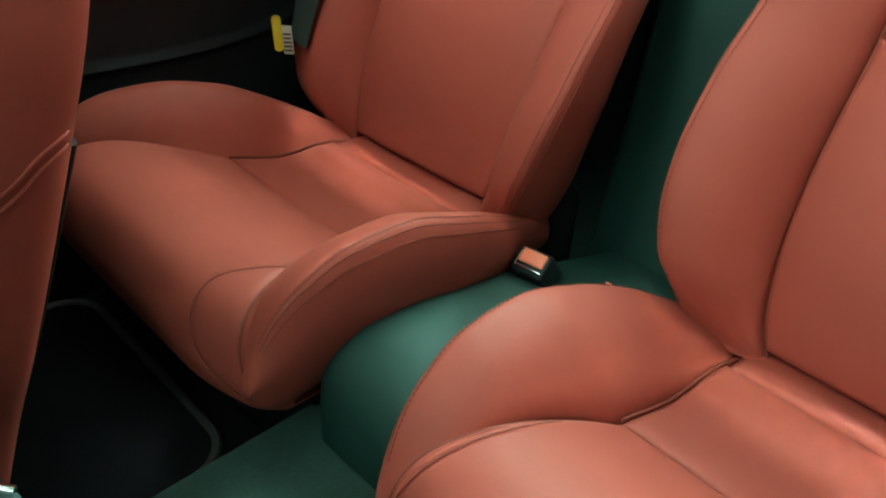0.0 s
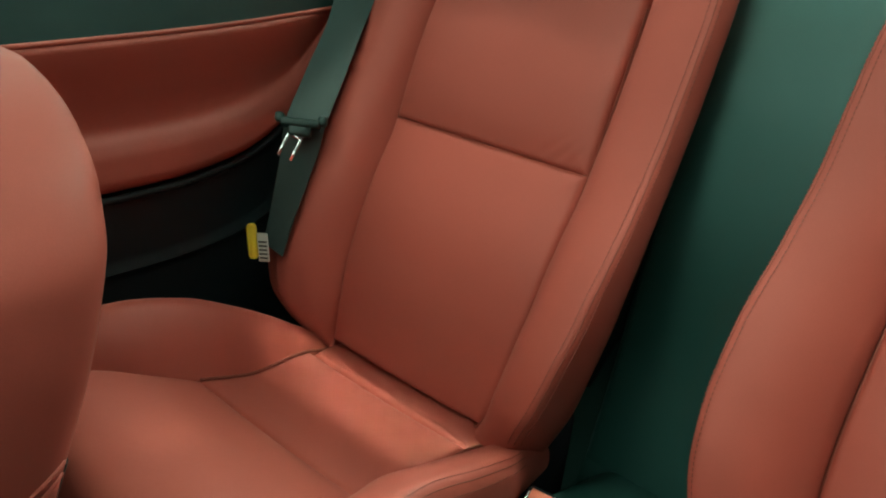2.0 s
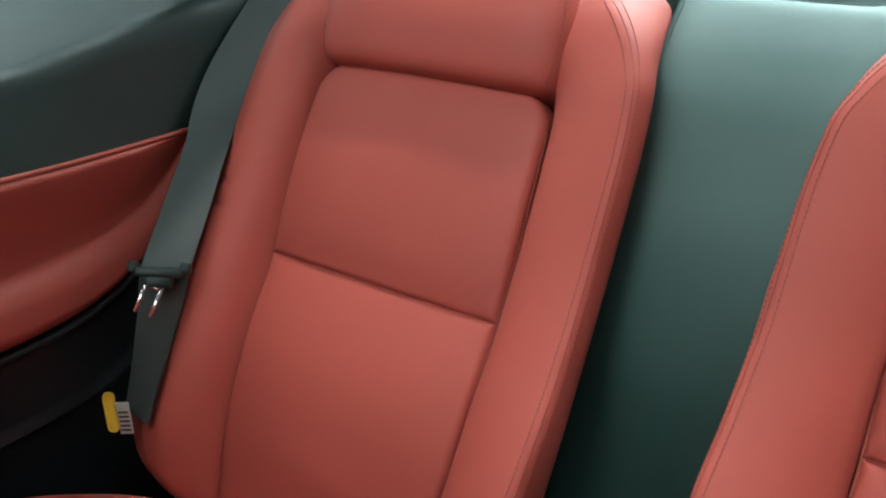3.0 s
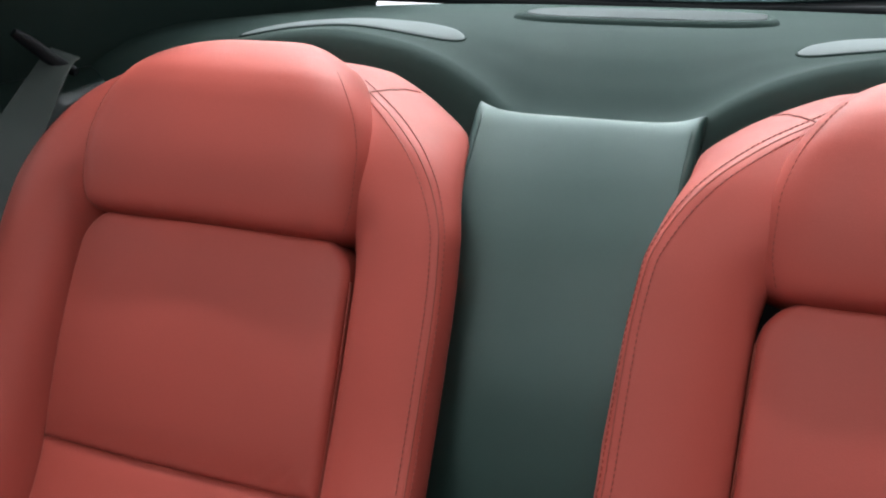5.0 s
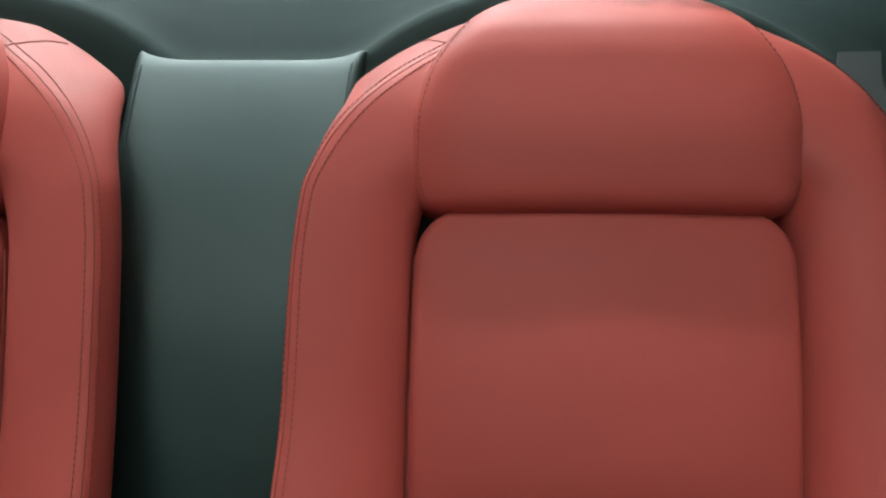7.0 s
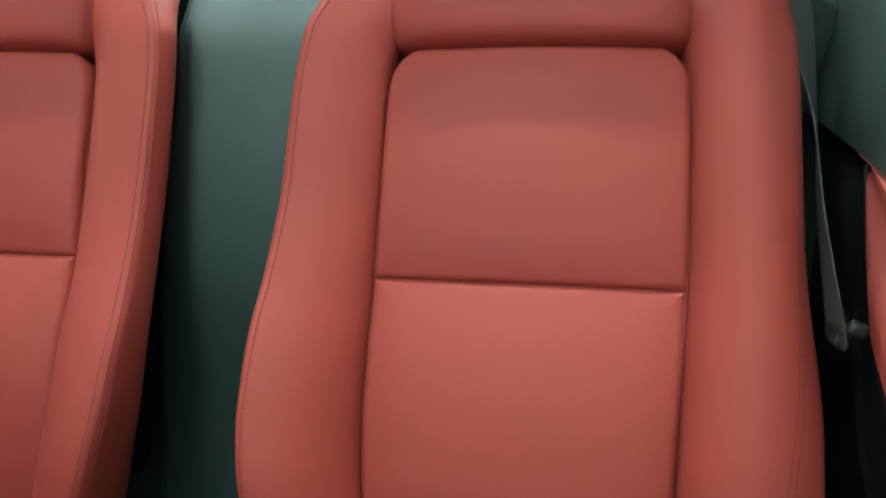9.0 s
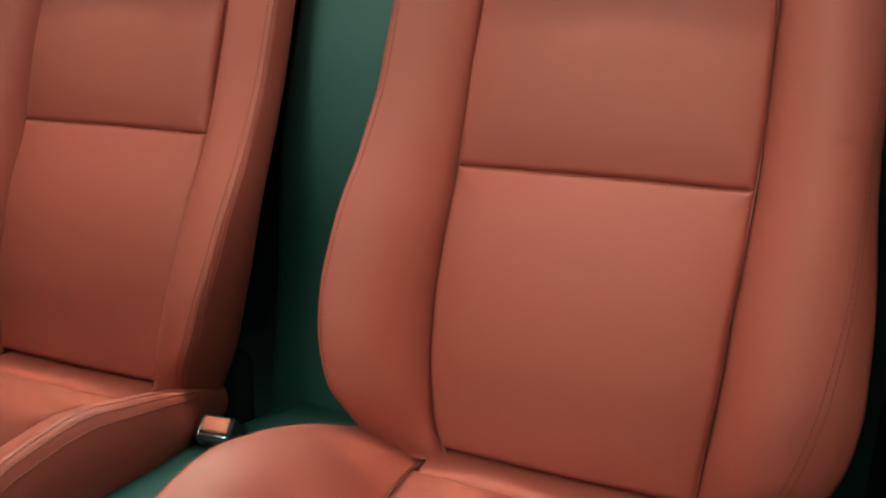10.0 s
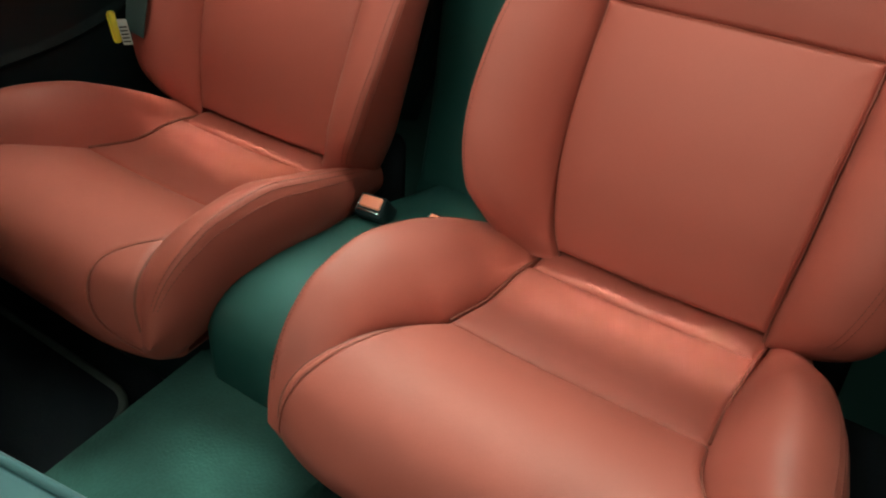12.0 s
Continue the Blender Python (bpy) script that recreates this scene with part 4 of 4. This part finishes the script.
# ---- front of the cabin ----
fs = thing("car_seat_front", (-0.38, -0.65, 0.12), "red leather front seat back seen from behind", "car seat")
fw = pchip([0.16, 0.26, 0.34, 0.42, 0.50, 0.57, 0.606, 0.642, 0.66, 0.672, 0.682, 0.686], [0.165, 0.187, 0.213, 0.233, 0.250, 0.260, 0.258, 0.236, 0.208, 0.176, 0.115, 0.04])


def front_back(z, grow=0.0, ahead=0.0):
    w = float(fw(z)) + grow
    t = np.linspace(0, 2 * np.pi, 1500)
    n = 2 / 8.0
    x = -0.325 + w * np.sign(np.cos(t)) * np.abs(np.cos(t)) ** n
    y = -0.558 - ahead + 0.2 * (z - 0.6) + 0.14 * np.sign(np.sin(t)) * np.abs(np.sin(t)) ** n * min(1.0, w / 0.12)
    s = np.concatenate([[0], np.cumsum(np.hypot(np.diff(x), np.diff(y)))])
    at = np.linspace(0, s[-1], 160, endpoint=False)
    return np.c_[np.interp(at, s, x), np.interp(at, s, y), np.full(160, z)]


zs = np.concatenate([np.linspace(0.16, 0.64, 70)[:-1], ends_spaced(0.64, 0.686, 24)])
skin = np.stack([front_back(z) for z in zs])
part("backrest", grid(skin, wrap=True), RED, fs)
sm = spline([(-0.098, -0.521, 0.467), (-0.095, -0.494, 0.481), (-0.092, -0.474, 0.498), (-0.091, -0.458, 0.505), (-0.091, -0.445, 0.508)], np.linspace(0, 3.2, 160))
for dz in (-0.004, 0.005):
    line = sm + np.array([0, 0, dz])
    for q in line:
        ring_ = front_back(q[2])
        side = ring_[ring_[:, 0] > -0.30]
        side = side[np.argsort(side[:, 1])]
        q[0] = np.interp(q[1], side[:, 1], side[:, 0]) + 0.0003
    part("stitching", tube(line, 0.0013, 6), RED, fs)
shell_z = np.linspace(0.16, 0.492, 40)
part("back_shell", grid(np.stack([front_back(z, -0.03) * np.array([1, 0.10, 1]) + np.array([0, 0.9 * (0.2 * (z - 0.6) - 0.418) + 0.001, 0]) for z in shell_z]), wrap=True), PLASTIC, fs, "black plastic back shell")
part("base", box(-0.60, -0.16, -1.05, -0.70, 0.10, 0.30, 0.03), PLASTIC, fs)

fc = thing("front_console", (0.0, -0.75, 0.12), "black front centre console with chrome trim at its rear end", "console")
turned = lambda vf: (vf[0] @ np.array(pose(0, 0, 0, 0, 0, 8).to_3x3()).T + np.array([0.032, -0.541, 0.0]), vf[1])
part("body", turned(box(-0.03, 0.20, -0.55, 0.0, 0.10, 0.362, 0.012)), CONSOLE, fc)
part("lid_edge", turned(tube(np.array([(x, -0.002, 0.360) for x in np.linspace(-0.02, 0.19, 12)]), 0.004)), CONSOLE, fc)
part("rear_panel", turned(box(-0.075, -0.032, -0.12, 0.006, 0.20, 0.355, 0.008)), PLASTIC, fc, "glossy black rear panel")
part("chrome_trim", turned(tube(np.array([(-0.06 + 0.004 * math.sin(a), -0.01 + 0.008 * math.cos(a), 0.357) for a in np.linspace(0, 6.28, 16)]), 0.0022)), CHROME, fc, "chrome trim ring")
part("chrome_lever", turned(tube(np.array([(-0.03, -0.02, 0.366), (-0.022, -0.008, 0.368), (-0.012, 0.0, 0.366)]), 0.003)), CHROME, fc, "small chrome lever")

# ---- shell that closes the cabin ----
def roof(x0, x1, y0, y1):
    r = np.array([[(x, y, 1.13 + 0.05 * math.cos(x / 0.55 * 1.3) - 0.48 * max(0, y) ** 2) for x in np.linspace(x0, x1, 10)] for y in np.linspace(y0, y1, 10)])
    return join(grid(r), grid(r + np.array([0, 0, 0.03])))


# unseen roof: opening, rear edge and rails placed to shape light on the seats
tagged(part("ceiling", join(roof(-0.54, -0.33, -1.3, 0.02), roof(0.33, 0.54, -1.3, 0.02), roof(-0.33, 0.33, -1.3, -0.86), roof(-0.33, 0.33, -0.12, 0.02), roof(-0.54, 0.54, 0.02, 0.113), roof(-0.54, -0.43, 0.113, 0.36), roof(0.43, 0.54, 0.113, 0.36)), LINING), "unseen light grey headliner with openings and edges placed to shape the light", "ceiling", kind="structure")
# clear panel over that added opening, lets the lamps through
G = np.array([[(x, y, 1.17) for x in (-0.335, 0.335)] for y in (-0.865, -0.115)])
sr = tagged(part("unseen_roof_panel", join(grid(G), grid(G + np.array([0, 0, 0.005]))), GLASS), "unseen clear panel over the added roof opening", "window", kind="structure")
sr.visible_shadow = False
G = np.array([[(x, y, 0.972 + (0.94 - y) * 0.21) for x in np.linspace(-0.55, 0.55, 8)] for y in (0.113, 0.94)])
rw = tagged(part("window_3", join(grid(G), grid(G + np.array([0, 0, 0.004]))), GLASS), "sloping clear rear window", "window", kind="structure")
rw.visible_shadow = False
part("window_frame", tube(np.array([(x, 0.938 - 0.10 * (x / 0.6) ** 2, 0.972) for x in np.linspace(-0.6, 0.6, 24)]), 0.008), PLASTIC, rw)
tagged(part("boot_lid", box(-0.75, 0.75, 0.96, 1.7, 0.70, 0.945, 0.05), PAINT), "dark painted boot lid behind the rear window", "boot lid", kind="structure")
tagged(part("wall_front", box(-0.64, 0.64, -1.60, -1.50, 0.0, 0.80, 0.02), PLASTIC), "black dashboard end of the cabin", "wall", kind="structure")
tagged(part("wall_rear", box(-0.62, 0.62, 0.29, 0.33, 0.0, 0.74, 0.0), SOFT), "black bulkhead behind the rear seats", "wall", kind="structure")
gs = np.array([[(x, y, level(y, -0.35, 0)) for x in (-40, 40)] for y in (-40, 40)], float)
tagged(part("ground", grid(gs), TILE), "pale grey showroom floor", "ground", kind="structure")
# unseen wall, added to keep light from the right out of the cabin
tagged(part("light_block_wall", box(3.0, 3.2, -8, 8, -0.4, 3.0, 0.0), PLASTIC), "unseen dark wall added beside the car to block side light", "wall", kind="structure")
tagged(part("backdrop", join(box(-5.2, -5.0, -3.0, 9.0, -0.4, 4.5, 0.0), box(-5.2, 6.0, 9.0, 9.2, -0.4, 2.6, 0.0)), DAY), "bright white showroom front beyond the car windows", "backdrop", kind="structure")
